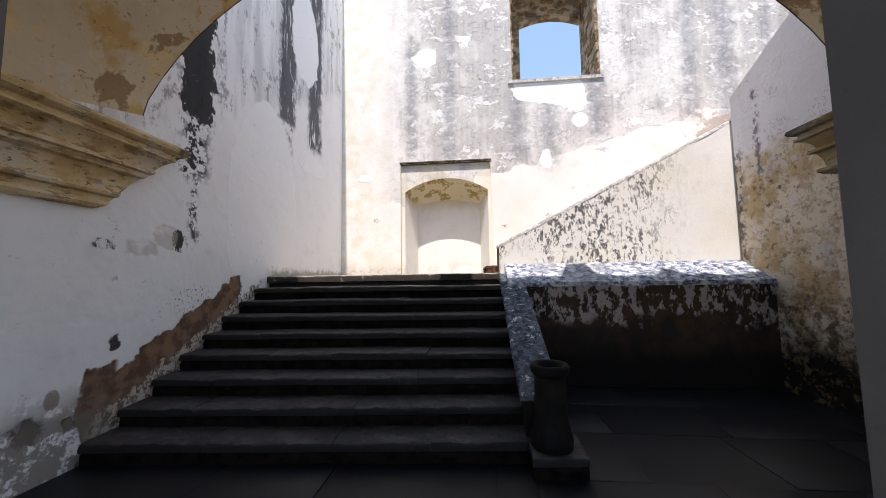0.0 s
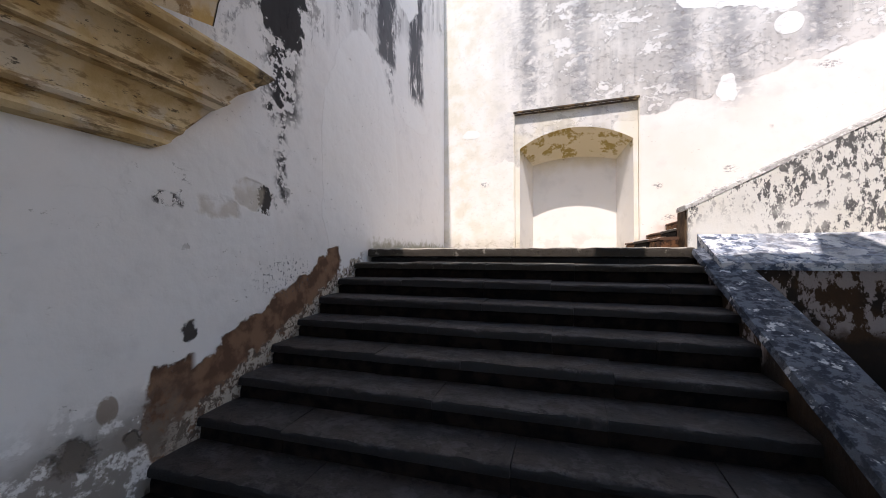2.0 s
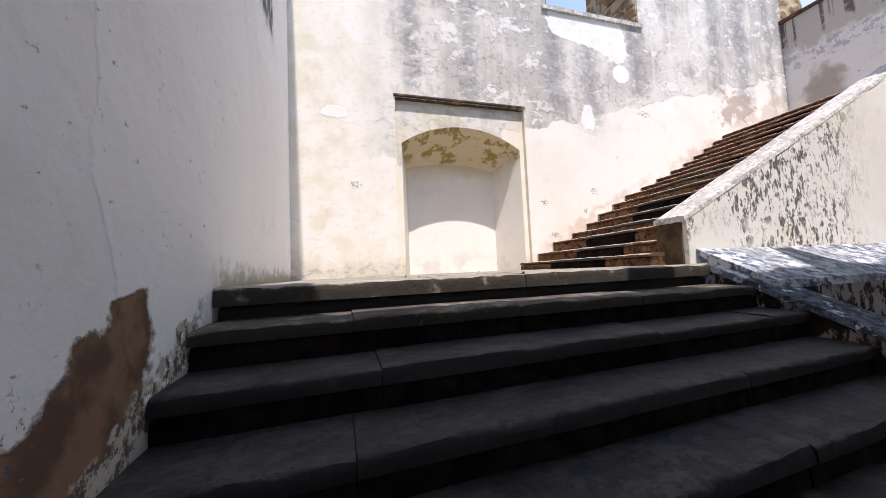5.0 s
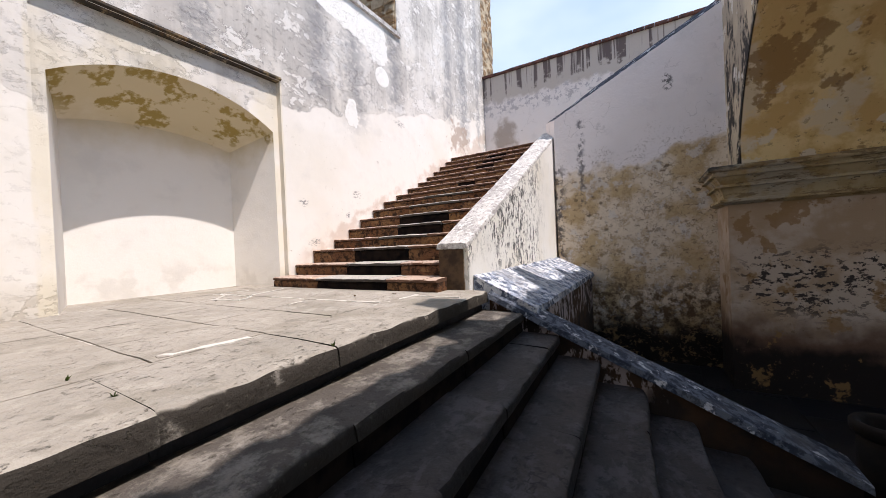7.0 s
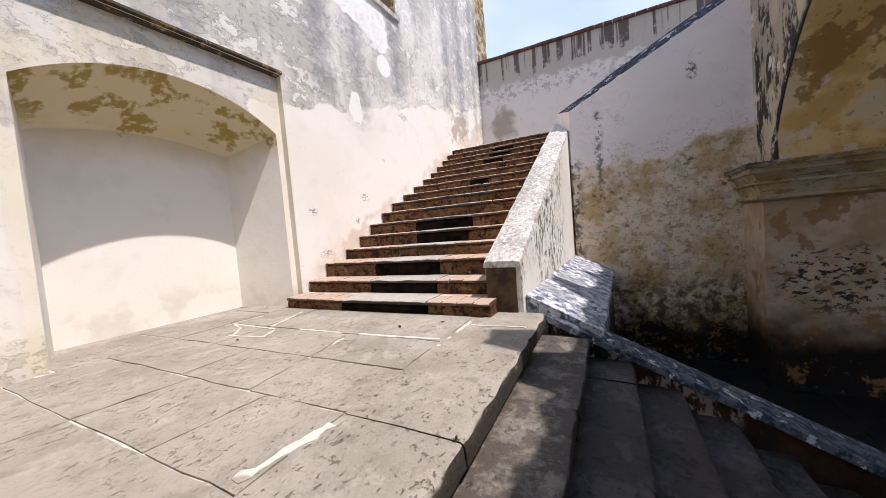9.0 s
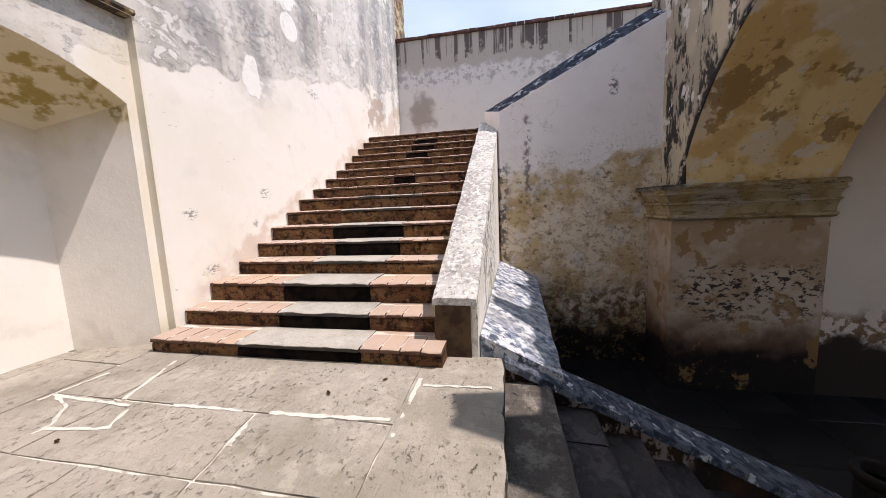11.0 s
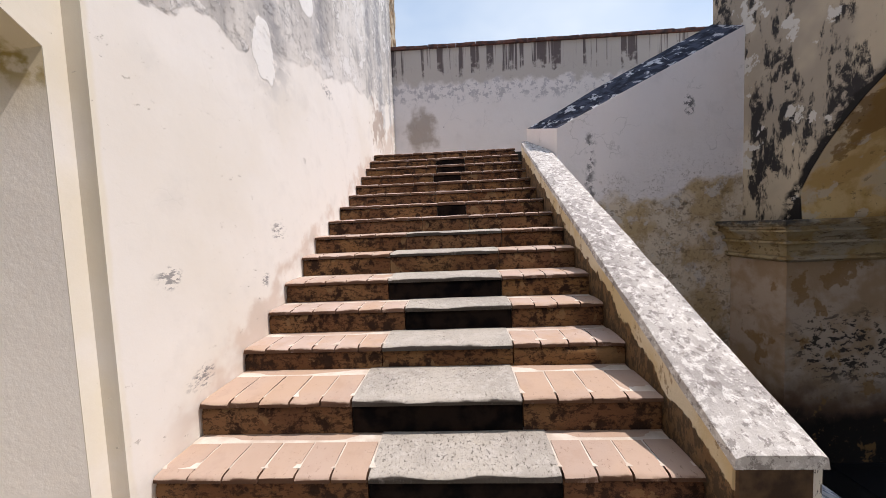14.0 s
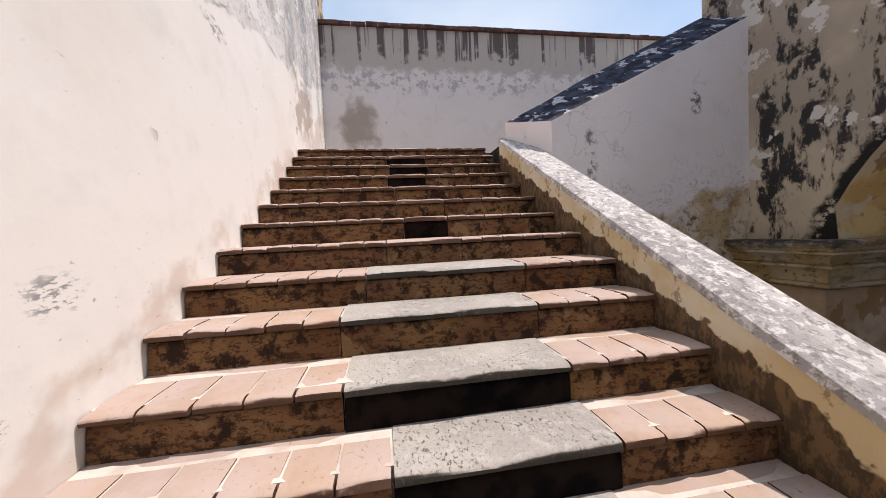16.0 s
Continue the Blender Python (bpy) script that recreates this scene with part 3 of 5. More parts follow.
def mat_dark_step(name="worn dark volcanic stone", lift=1.0):
    k = Mat(name)
    r = k.rand()
    big, mid, fine = k.noise(2.4, 5), k.noise(11, 7, rough=0.7), k.noise(60, 4, rough=0.7)
    c = k.mix(k.ramp(big, 0.40, 0.62), tuple(v * lift for v in (0.048, 0.039, 0.037)), tuple(v * lift for v in (0.030, 0.029, 0.031)))
    c = k.mix(k.mul(r, 0.5), c, tuple(v * lift for v in (0.062, 0.049, 0.043)))
    c = k.mix(k.mul(k.ramp(mid, 0.54, 0.68), 0.6), c, (0.035, 0.032, 0.032))
    c = k.mix(k.mul(k.ramp(fine, 0.62, 0.74), 0.35), c, (0.12, 0.105, 0.10))
    c = k.mix(k.mul(k.ramp(k.noise(5, 7, rough=0.7, offset=81), 0.54, 0.60), 0.55), c, tuple(v * lift for v in (0.085, 0.078, 0.078)))
    c = k.mix(k.mul(k.ramp(k.noise(3.0, 8, (1, 1.6, 1), 0.72, 85), 0.52, 0.57), 0.6), c, tuple(v * lift for v in (0.095, 0.085, 0.088)))
    c = k.mix(k.mul(k.ramp(k.noise(12, 8, rough=0.78, offset=86), 0.54, 0.58), 0.65), c, (0.014, 0.012, 0.013))
    c = k.mix(k.mul(k.cracks(2.2, 0.012, 6), 0.8), c, (0.012, 0.010, 0.010))
    c = k.soil_shade(c, (0.012, 0.010, 0.010), 0.95)
    c, _ = k.pits(c, (0.02, 0.018, 0.018), 26, 0.7, 0.58)
    return k.done(c, k.math("ADD", 0.46, k.mul(mid, 0.3)), ((big, 0.010), (mid, 0.012), (fine, 0.002)), 0.8, 0.26)


def mat_flag(name="pale grey worn flagstone", lift=1.0, side_dark=0.95):
    k = Mat(name)
    r = k.rand()
    big, mid, fine = k.noise(1.3, 5), k.noise(7, 7, rough=0.65), k.noise(55, 5, rough=0.75)
    c = k.mix(k.ramp(big, 0.38, 0.64), (0.39, 0.355, 0.31), (0.32, 0.292, 0.25))
    c = k.mix(k.mul(r, 0.6), c, (0.40, 0.36, 0.305))
    c = k.mix(k.mul(k.ramp(mid, 0.56, 0.70), 0.5), c, (0.15, 0.14, 0.115))
    c = k.mix(k.mul(k.ramp(fine, 0.60, 0.72), 0.4), c, (0.15, 0.14, 0.13))
    c = k.mix(k.mul(k.ramp(k.noise(4, 7, rough=0.7, offset=83), 0.54, 0.59), 0.5), c, (0.47, 0.43, 0.375))
    c = k.mix(k.mul(k.cracks(1.8, 0.008, 6), 0.25), c, (0.12, 0.105, 0.085))
    c = k.mix(k.mul(k.ramp(k.noise(13, 8, (1, 1.3, 1), 0.78, 87), 0.53, 0.58), 0.28), c, (0.22, 0.20, 0.165))
    c = k.mix(k.mul(k.ramp(k.noise(2.1, 7, rough=0.65, offset=88), 0.48, 0.64), 0.5), c, (0.24, 0.215, 0.17))
    c = k.mix(k.math("MULTIPLY", k.math("ADD", 0.45, k.ramp(k.noise(7, 8, rough=0.75, offset=89), 0.34, 0.66), True), 1.35 * (1.0 - lift), True), c, (0.055, 0.045, 0.040))
    c = k.soil_shade(c, (0.030, 0.025, 0.020), side_dark)
    c, pit = k.pits(c, (0.13, 0.115, 0.09), 24, 0.5, 0.59)
    return k.done(c, 0.85, ((big, 0.016), (mid, 0.022), (fine, 0.006), (pit, -0.012)), 1.0)


def mat_mortar():
    k = Mat("white lime mortar")
    mid = k.noise(4, 6)
    c = k.mix(k.ramp(mid, 0.55, 0.63), (0.61, 0.58, 0.53), (0.33, 0.30, 0.26))
    return k.done(c, 0.9, ((k.noise(30, 5), 0.012),), 0.7)


def mat_tile(name="sun-bleached terracotta tile", dust=0.15):
    k = Mat(name)
    r = k.rand()
    mid, fine = k.noise(9, 6), k.noise(60, 4, rough=0.7)
    c = k.mix(r, (0.47, 0.345, 0.265), (0.43, 0.33, 0.275))
    c = k.mix(k.ramp(k.noise(1.2, 3, offset=5), 0.44, 0.60), c, (0.48, 0.345, 0.255))
    c = k.mix(k.mul(k.ramp(mid, 0.5, 0.68), 0.45), c, (0.40, 0.285, 0.22))
    c = k.mix(k.mul(k.ramp(fine, 0.62, 0.74), 0.3), c, (0.22, 0.17, 0.14))
    c = k.mix(k.mul(k.ramp(k.noise(3.0, 6, rough=0.65, offset=27), 0.36, 0.60), dust), c, (0.52, 0.43, 0.395))
    c = k.soil_shade(c, (0.075, 0.036, 0.020), 0.93)
    c, _ = k.pits(c, (0.16, 0.10, 0.075), 34, 0.6, 0.60)
    return k.done(c, 0.88, ((mid, 0.006), (fine, 0.002)), 0.6)


def mat_riser():
    k = Mat("stained brick and rubble riser")
    r = k.rand()
    big, mid, fine = k.noise(2.0, 4), k.noise(9, 7, rough=0.7), k.noise(45, 5, rough=0.7)
    c = k.mix(k.ramp(big, 0.40, 0.60), (0.135, 0.062, 0.026), (0.21, 0.115, 0.048))
    c = k.mix(k.mul(r, 0.4), c, (0.16, 0.085, 0.055))
    c = k.mix(k.ramp(mid, 0.49, 0.60), c, (0.030, 0.016, 0.010))
    c = k.mix(k.mul(k.ramp(k.noise(18, 8, (1, 1, 2.4), 0.75, 23), 0.52, 0.56), 0.75), c, (0.035, 0.018, 0.011))
    c = k.mix(k.mul(k.ramp(k.noise(5, 5, offset=8), 0.62, 0.645), 0.7), c, (0.24, 0.15, 0.075))
    return k.done(c, 0.9, ((big, 0.012), (mid, 0.018), (fine, 0.004)), 0.8)


def mat_simple(name, a, b, scale=5.0, rough=0.85, depth=0.01, gloss=0.15):
    k = Mat(name)
    mid, fine = k.noise(scale, 6), k.noise(50, 4, rough=0.7)
    c = k.mix(k.ramp(mid, 0.40, 0.62), a, b)
    c = k.mix(k.mul(k.ramp(fine, 0.60, 0.74), 0.3), c, tuple(v * 0.5 for v in a))
    return k.done(c, rough, ((mid, depth), (fine, 0.003)), 0.6, gloss)


def mat_rubble():
    k = Mat("exposed rubble masonry")
    d, col = k.cells(4.2, (1, 1, 1.5))
    mid = k.noise(10, 7, rough=0.7)
    c = k.mix(k.ramp(mid, 0.40, 0.62), (0.33, 0.22, 0.12), (0.20, 0.125, 0.07))
    c = k.mix(k.ramp(k.math("ADD", d, k.warp(0.1, 14)), 0.42, 0.56), c, (0.46, 0.38, 0.27))
    c = k.mix(k.mul(k.ramp(k.noise(3, 4, offset=4), 0.5, 0.6), 0.6), c, (0.09, 0.065, 0.045))
    return k.done(c, 0.92, ((d, -0.05), (mid, 0.03)), 0.8)


def mat_greyslab():
    k = Mat("grey pitted stone slab")
    big, mid, fine = k.noise(2.0, 4), k.noise(14, 6, rough=0.7), k.noise(80, 4, rough=0.8)
    c = k.mix(k.ramp(big, 0.40, 0.60), (0.46, 0.43, 0.385), (0.39, 0.365, 0.33))
    c = k.mix(k.mul(k.ramp(mid, 0.50, 0.62), 0.6), c, (0.53, 0.505, 0.47))
    c = k.mix(k.mul(k.ramp(fine, 0.56, 0.62), 0.6), c, (0.24, 0.225, 0.205))
    c = k.soil_shade(c, (0.028, 0.022, 0.018), 0.92)
    c, m = k.pits(c, (0.13, 0.115, 0.10), 46, 0.8, 0.58)
    return k.done(c, 0.9, ((big, 0.008), (mid, 0.010), (fine, 0.004), (m, -0.006)), 0.8)


def mat_coping():
    k = Mat("mouldy, shade-blue coping with scraps of limewash")
    mid, crumble = k.noise(7, 6), k.noise(4, 8, (1, 1.6, 0.5), 0.7, 3)
    # mould black, plus blue skylit shade mixed into the colour
    c = k.mix(k.ramp(mid, 0.42, 0.60), (0.016, 0.017, 0.028), (0.06, 0.065, 0.095))
    c = k.mix(k.ramp(crumble, 0.555, 0.575), c, (0.55, 0.54, 0.55))
    return k.done(c, 0.85, ((mid, 0.02), (crumble, 0.02)), 0.7)


def mat_cross():
    k = Mat("cream limewash, peeling and painted dark at the foot")
    c, big, mid, fine = plaster_base(k, (0.60, 0.52, 0.45), (0.53, 0.44, 0.365), 0.5)
    crumble = k.noise(7, 8, rough=0.7, offset=2)
    ww = k.warp(0.4, 2.5, 6, 3)
    foot = k.ramp(k.math("ADD", k.z, ww), 1.25, 0.95)
    c = k.mix(k.mul(foot, k.ramp(crumble, 0.48, 0.52)), c, (0.20, 0.12, 0.07))
    # near-black foot: floor-level shade painted below the peeling brown
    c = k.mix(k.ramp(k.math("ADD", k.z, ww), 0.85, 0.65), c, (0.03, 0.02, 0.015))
    return k.done(c, 0.9, ((big, 0.02), (mid, 0.008), (crumble, 0.006), (fine, 0.001)), 0.6)


def mat_niche():
    k = Mat("cream niche plaster with olive mould on the vault")
    c, big, mid, fine = plaster_base(k, (0.84, 0.81, 0.765), (0.76, 0.71, 0.63), 0.4)
    up = k.ramp(k.math("ADD", k.z, k.warp(0.25, 2.5)), 3.25, 3.72)
    c = k.mix(k.mul(up, 0.75), c, (0.56, 0.46, 0.24))
    m = k.mul(k.ramp(k.z, 3.5, 3.66), k.ramp(k.noise(3.0, 6, offset=12), 0.52, 0.58))
    c = k.mix(k.mul(m, k.ramp(k.noise(14, 5), 0.34, 0.52)), c, (0.34, 0.25, 0.08))
    foot = k.mul(k.ramp(k.math("ADD", k.z, k.warp(0.3, 3)), 2.0, 1.65), k.ramp(mid, 0.46, 0.58))
    c = k.mix(k.mul(foot, 0.22), c, (0.45, 0.40, 0.33))
    return k.done(c, 0.9, ((big, 0.02), (mid, 0.012), (fine, 0.003)), 0.6)


M_NORTH, M_WEST, M_EAST, M_ARCH = mat_wall_north(), mat_wall_west(), mat_wall_east(), mat_arch()
# one cornice stone: scaled darker for the east impost, brighter for the west
M_CORNICE_E = mat_cornice("brown cornice stone, scaled darker", 0.60)
M_CORNICE, M_FAR, M_PAR, M_PARTOP = mat_cornice("worn ochre-washed cornice stone", 1.12), mat_far_wall(), mat_parapet(), mat_parapet_top()
M_LEDGE, M_LEDGEF, M_STEP, M_FLAG = mat_ledge(), mat_ledge_front(), mat_dark_step("worn dark volcanic stone", 0.95), mat_flag()
# darker copy of the ledge finish, with the kerb's shade painted in
M_KERB = mat_ledge("shade-blue dark stone with scraps of whitewash", 0.42)
M_MORTAR, M_TILE, M_RISER, M_RUBBLE, M_NICHE = mat_mortar(), mat_tile(), mat_riser(), mat_rubble(), mat_niche()
# floor stone near black: the hall's shade is put into its colour
M_FLOOR = mat_simple("near-black floor stone", (0.013, 0.0115, 0.0115), (0.008, 0.008, 0.010), 2.5, 0.46, 0.004, 0.25)
M_JOINT = mat_simple("dark earth joint", (0.035, 0.030, 0.027), (0.055, 0.048, 0.042), 6)
M_BOLLARD = mat_simple("dark carved stone", (0.018, 0.013, 0.010), (0.008, 0.007, 0.0065), 7, 0.8, 0.02)
M_GALLERY = mat_simple("gallery limewash", (0.80, 0.76, 0.71), (0.72, 0.65, 0.57), 1.5, 0.9)
M_CROSS = mat_cross()
M_JAMB = mat_simple("taupe jamb plaster", (0.150, 0.135, 0.128), (0.115, 0.103, 0.098), 2.0, 0.9, 0.006)
M_COPING = mat_simple("dark brick coping", (0.14, 0.065, 0.050), (0.06, 0.040, 0.038), 8)
M_DARKTOP = mat_coping()
M_GREYSLAB = mat_greyslab()
M_FLAGTOP = mat_flag("pale grey flagstone face", 1.0, 0.15)
# top tread paler than the other steps: sunlight put into its colour
M_STEP_SUNLIT = mat_flag("speckled tread stone, sunlight in its tone", 0.38)
M_JOINTPALE = mat_simple("whitish tile joint", (0.70, 0.64, 0.57), (0.56, 0.49, 0.42), 7)
M_TILE_DUSTY = mat_tile("dusty pinkish tread slab", 0.6)
# black upper stones' own tone; on the lower flight it paints in shade
M_BLACKRISER = mat_simple("black riser stone, riser shade included", (0.015, 0.010, 0.008), (0.004, 0.0035, 0.004), 8, 0.9, 0.02, 0.05)
M_GROUND = mat_simple("dusty ground", (0.30, 0.26, 0.20), (0.24, 0.21, 0.16), 0.8)
M_POST = mat_simple("brown weathered newel stone", (0.11, 0.072, 0.043), (0.050, 0.033, 0.023), 7, 0.85, 0.015)
M_LEAF = mat_simple("dry leaf", (0.13, 0.075, 0.035), (0.08, 0.05, 0.025), 40)
M_WEED = mat_simple("green weed leaf", (0.09, 0.12, 0.03), (0.06, 0.09, 0.02), 40)
M_STONE_A = mat_simple("brown rubble stone", (0.26, 0.17, 0.10), (0.18, 0.11, 0.065), 9, 0.9, 0.02)
M_STONE_B = mat_simple("pale rubble stone", (0.44, 0.36, 0.26), (0.33, 0.26, 0.18), 9, 0.9, 0.02)


# ---- building helpers ----
def thing(name, at, label, category, group="", kind=""):
    ob = new(name)
    ob.matrix_world = Matrix.Translation(at)
    return tagged(ob, label, category, group, kind)


def part(name, bm, material, parent=None, label="", smooth=False):
    """Links a bmesh, given in the world's place, as one mesh object under its thing."""
    bmesh.ops.recalc_face_normals(bm, faces=bm.faces[:])
    me = bpy.data.meshes.new(name)
    bm.to_mesh(me)
    bm.free()
    mats = material if isinstance(material, (list, tuple)) else [material]
    for m in mats:
        me.materials.append(m)
    me.shade_smooth()
    if not smooth:
        me.set_sharp_from_angle(angle=radians(34))
    ob = new(name, me)
    if parent is not None:
        ob.parent = parent
        at = Vector((0, 0, 0))
        up = parent
        while up is not None:
            at = at + up.location
            up = up.parent
        me.transform(Matrix.Translation(-at))
    return tagged(ob, label)


def add_prism(bm, outline, axis, a, b, mat=0):
    """A closed prism: a 2D outline swept from a to b along an axis. Outlines are (x, z) along y, (y, z) along x, (x, y) along z."""
    def place(p, d):
        return {"y": (p[0], d, p[1]), "x": (d, p[0], p[1]), "z": (p[0], p[1], d)}[axis]
    lo = [bm.verts.new(place(p, a)) for p in outline]
    hi = [bm.verts.new(place(p, b)) for p in outline]
    n = len(outline)
    faces = [bm.faces.new(lo), bm.faces.new(hi)]
    for i in range(n):
        faces.append(bm.faces.new((lo[i], lo[(i + 1) % n], hi[(i + 1) % n], hi[i])))
    for f in faces:
        f.material_index = mat
    return faces


def skew(bm, s):
    """Shears a mesh in plan, so that it runs out of square with the west wall."""
    for v in bm.verts:
        v.co.y += s * (v.co.x + 3.5)
    return bm


def rect(a0, b0, a1, b1):
    return [(a0, b0), (a1, b0), (a1, b1), (a0, b1)]


def prism(outline, axis, a, b):
    bm = bmesh.new()
    add_prism(bm, outline, axis, a, b)
    return bm


def arc(x0, x1, z_spring, z_top, n=20):
    """Points of a segmental arch from x0 to x1."""
    half, rise = (x1 - x0) / 2, z_top - z_spring
    r = (half * half + rise * rise) / (2 * rise)
    out = []
    for i in range(n + 1):
        x = x0 + (x1 - x0) * i / n
        d = x - (x0 + x1) / 2
        out.append((x, z_top - r + math.sqrt(max(r * r - d * d, 0))))
    return out


def stone(corners, z0, z1, bevel=0.012, rough=0.004, seed=0, wear=0.0):
    """A bevelled slab on four or more (x, y) corners, slightly uneven."""
    rnd = random.Random(seed)
    bm = bmesh.new()
    add_prism(bm, corners, "z", z0, z1)
    top = [e for e in bm.edges if all(v.co.z > z1 - 1e-5 for v in e.verts)]
    bmesh.ops.bevel(bm, geom=top, offset=bevel, segments=2, profile=0.6, affect="EDGES", clamp_overlap=True)
    for v in bm.verts:
        if v.co.z > z0 + 0.01:
            v.co += Vector((rnd.uniform(-rough, rough), rnd.uniform(-rough, rough), rnd.uniform(-rough, rough) - wear * rnd.random()))
    return bm


def worn_block(x0, x1, y0, y1, z0, z1, nose="y-", seed=0, seg=8, wear=0.010):
    """A step block whose front upper edge is rounded and chipped by use, in a strip of segments along its length."""
    bm = bmesh.new()
    along = (x0, x1) if nose[0] == "y" else (y0, y1)
    front, back = (y0, y1) if nose[0] == "y" else (x0, x1)
    prof = [(0.004, -1.0), (0.0, -0.045), (0.003, -0.025), (0.010, -0.010), (0.022, -0.003), (0.05, 0.0), (0.5, 0.0), (1.0, 0.0), (1.0, -1.0)]
    rows = []
    low = min(1.0, (z1 - z0) / 0.1)
    for i in range(seg + 1):
        a = along[0] + (along[1] - along[0]) * i / seg
        row = []
        for f, h in prof:
            d = front + (f if f < 0.4 else (back - front) * f)
            z = z0 if h == -1.0 else z1 + h * low
            n1 = noise.noise(Vector((a * 2.3 + seed * 7.1, f * 3, 0.5)))
            n2 = noise.noise(Vector((a * 7.0 + seed * 3.3, f * 5 + h * 9, 4.2)))
            if f < 0.4 and h != -1.0:
                d += wear * (0.9 * n1 + 0.8 * n2)
                z += wear * (0.7 * n2 - 0.2) if f > 0.0 else wear * 0.4 * n1
            elif h == 0.0:
                z += wear * 0.35 * n1
            if i in (0, seg) and h != -1.0 and f < 0.4:
                d += 0.006
                z -= 0.004
            row.append(bm.verts.new((a, d, z) if nose[0] == "y" else (d, a, z)))
        rows.append(row)
    k = len(prof)
    for r0, r1 in zip(rows, rows[1:]):
        for j in range(k):
            bm.faces.new((r0[j], r0[(j + 1) % k], r1[(j + 1) % k], r1[j]))
    bm.faces.new(rows[0])
    bm.faces.new(rows[-1])
    return bm


def ragged_box(x0, x1, y0, y1, z0, z1, cut=0.12, amp=0.012, seed=0.0):
    """A box cut into a grid, with its skin pushed in and out a little."""
    bm = bmesh.new()
    bmesh.ops.create_cube(bm, size=1.0)
    for v in bm.verts:
        v.co = Vector(((x0 + x1) / 2 + v.co.x * (x1 - x0), (y0 + y1) / 2 + v.co.y * (y1 - y0), (z0 + z1) / 2 + v.co.z * (z1 - z0)))
    for axis, a, b in ((0, x0, x1), (1, y0, y1), (2, z0, z1)):
        for i in range(1, max(1, int((b - a) / cut))):
            co, no = [0, 0, 0], [0, 0, 0]
            co[axis], no[axis] = a + (b - a) * i / max(1, int((b - a) / cut)), 1
            bmesh.ops.bisect_plane(bm, geom=bm.verts[:] + bm.edges[:] + bm.faces[:], plane_co=co, plane_no=no)
    for v in bm.verts:
        v.co += noise.noise_vector(v.co * 4.0 + Vector((seed, 0, 0))) * amp
    return bm


# ---- the plan, in metres ----
WEST, NORTH, EAST = -3.5, 8.62, 4.15
LAND, FLOOR = 1.55, -0.10      # the landing and the floor below it
RISE = (LAND - FLOOR) / 9
LAND_Y = 5.38                  # its edge, at the west wall
LAND_SKEW = 0.036              # the edge runs a little out of square
UP_X = (0.17, 0.53, 0.85, 1.27, 1.60, 1.88, 2.23, 2.55, 2.95, 3.36, 3.75, 4.12, 4.43, 4.74, 5.04, 5.34)     # noses of the uneven upper steps
UP_Z = (1.68, 1.835, 2.03, 2.185, 2.365, 2.545, 2.735, 2.913, 3.085, 3.265, 3.445, 3.62, 3.795, 3.97, 4.14, 4.31)
UP_N, TOP = 16, UP_Z[-1]       # the upper landing
PIER_X, ARCH_S, ARCH_N, PIER_N, ARCH_TOP = 3.30, 1.40, 3.12, 3.27, 5.78
FAR = 7.70
HIGH = 10.6


# ---- floor and ground ----
def build_ground():
    bm = bmesh.new()
    s = 900
    vs = [bm.verts.new(p) for p in ((-s, -s, -0.35), (s, -s, -0.35), (s, s, -0.35), (-s, s, -0.35))]
    bm.faces.new(vs)
    tagged(part("ground", bm, M_GROUND), "dusty ground outside the ruined building", "ground", kind="structure")


def build_floor():
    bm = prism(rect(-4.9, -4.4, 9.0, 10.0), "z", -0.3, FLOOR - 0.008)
    return tagged(part("floor", bm, M_FLOOR), "dark stone-paved floor at the foot of the stairs", "floor", kind="structure")


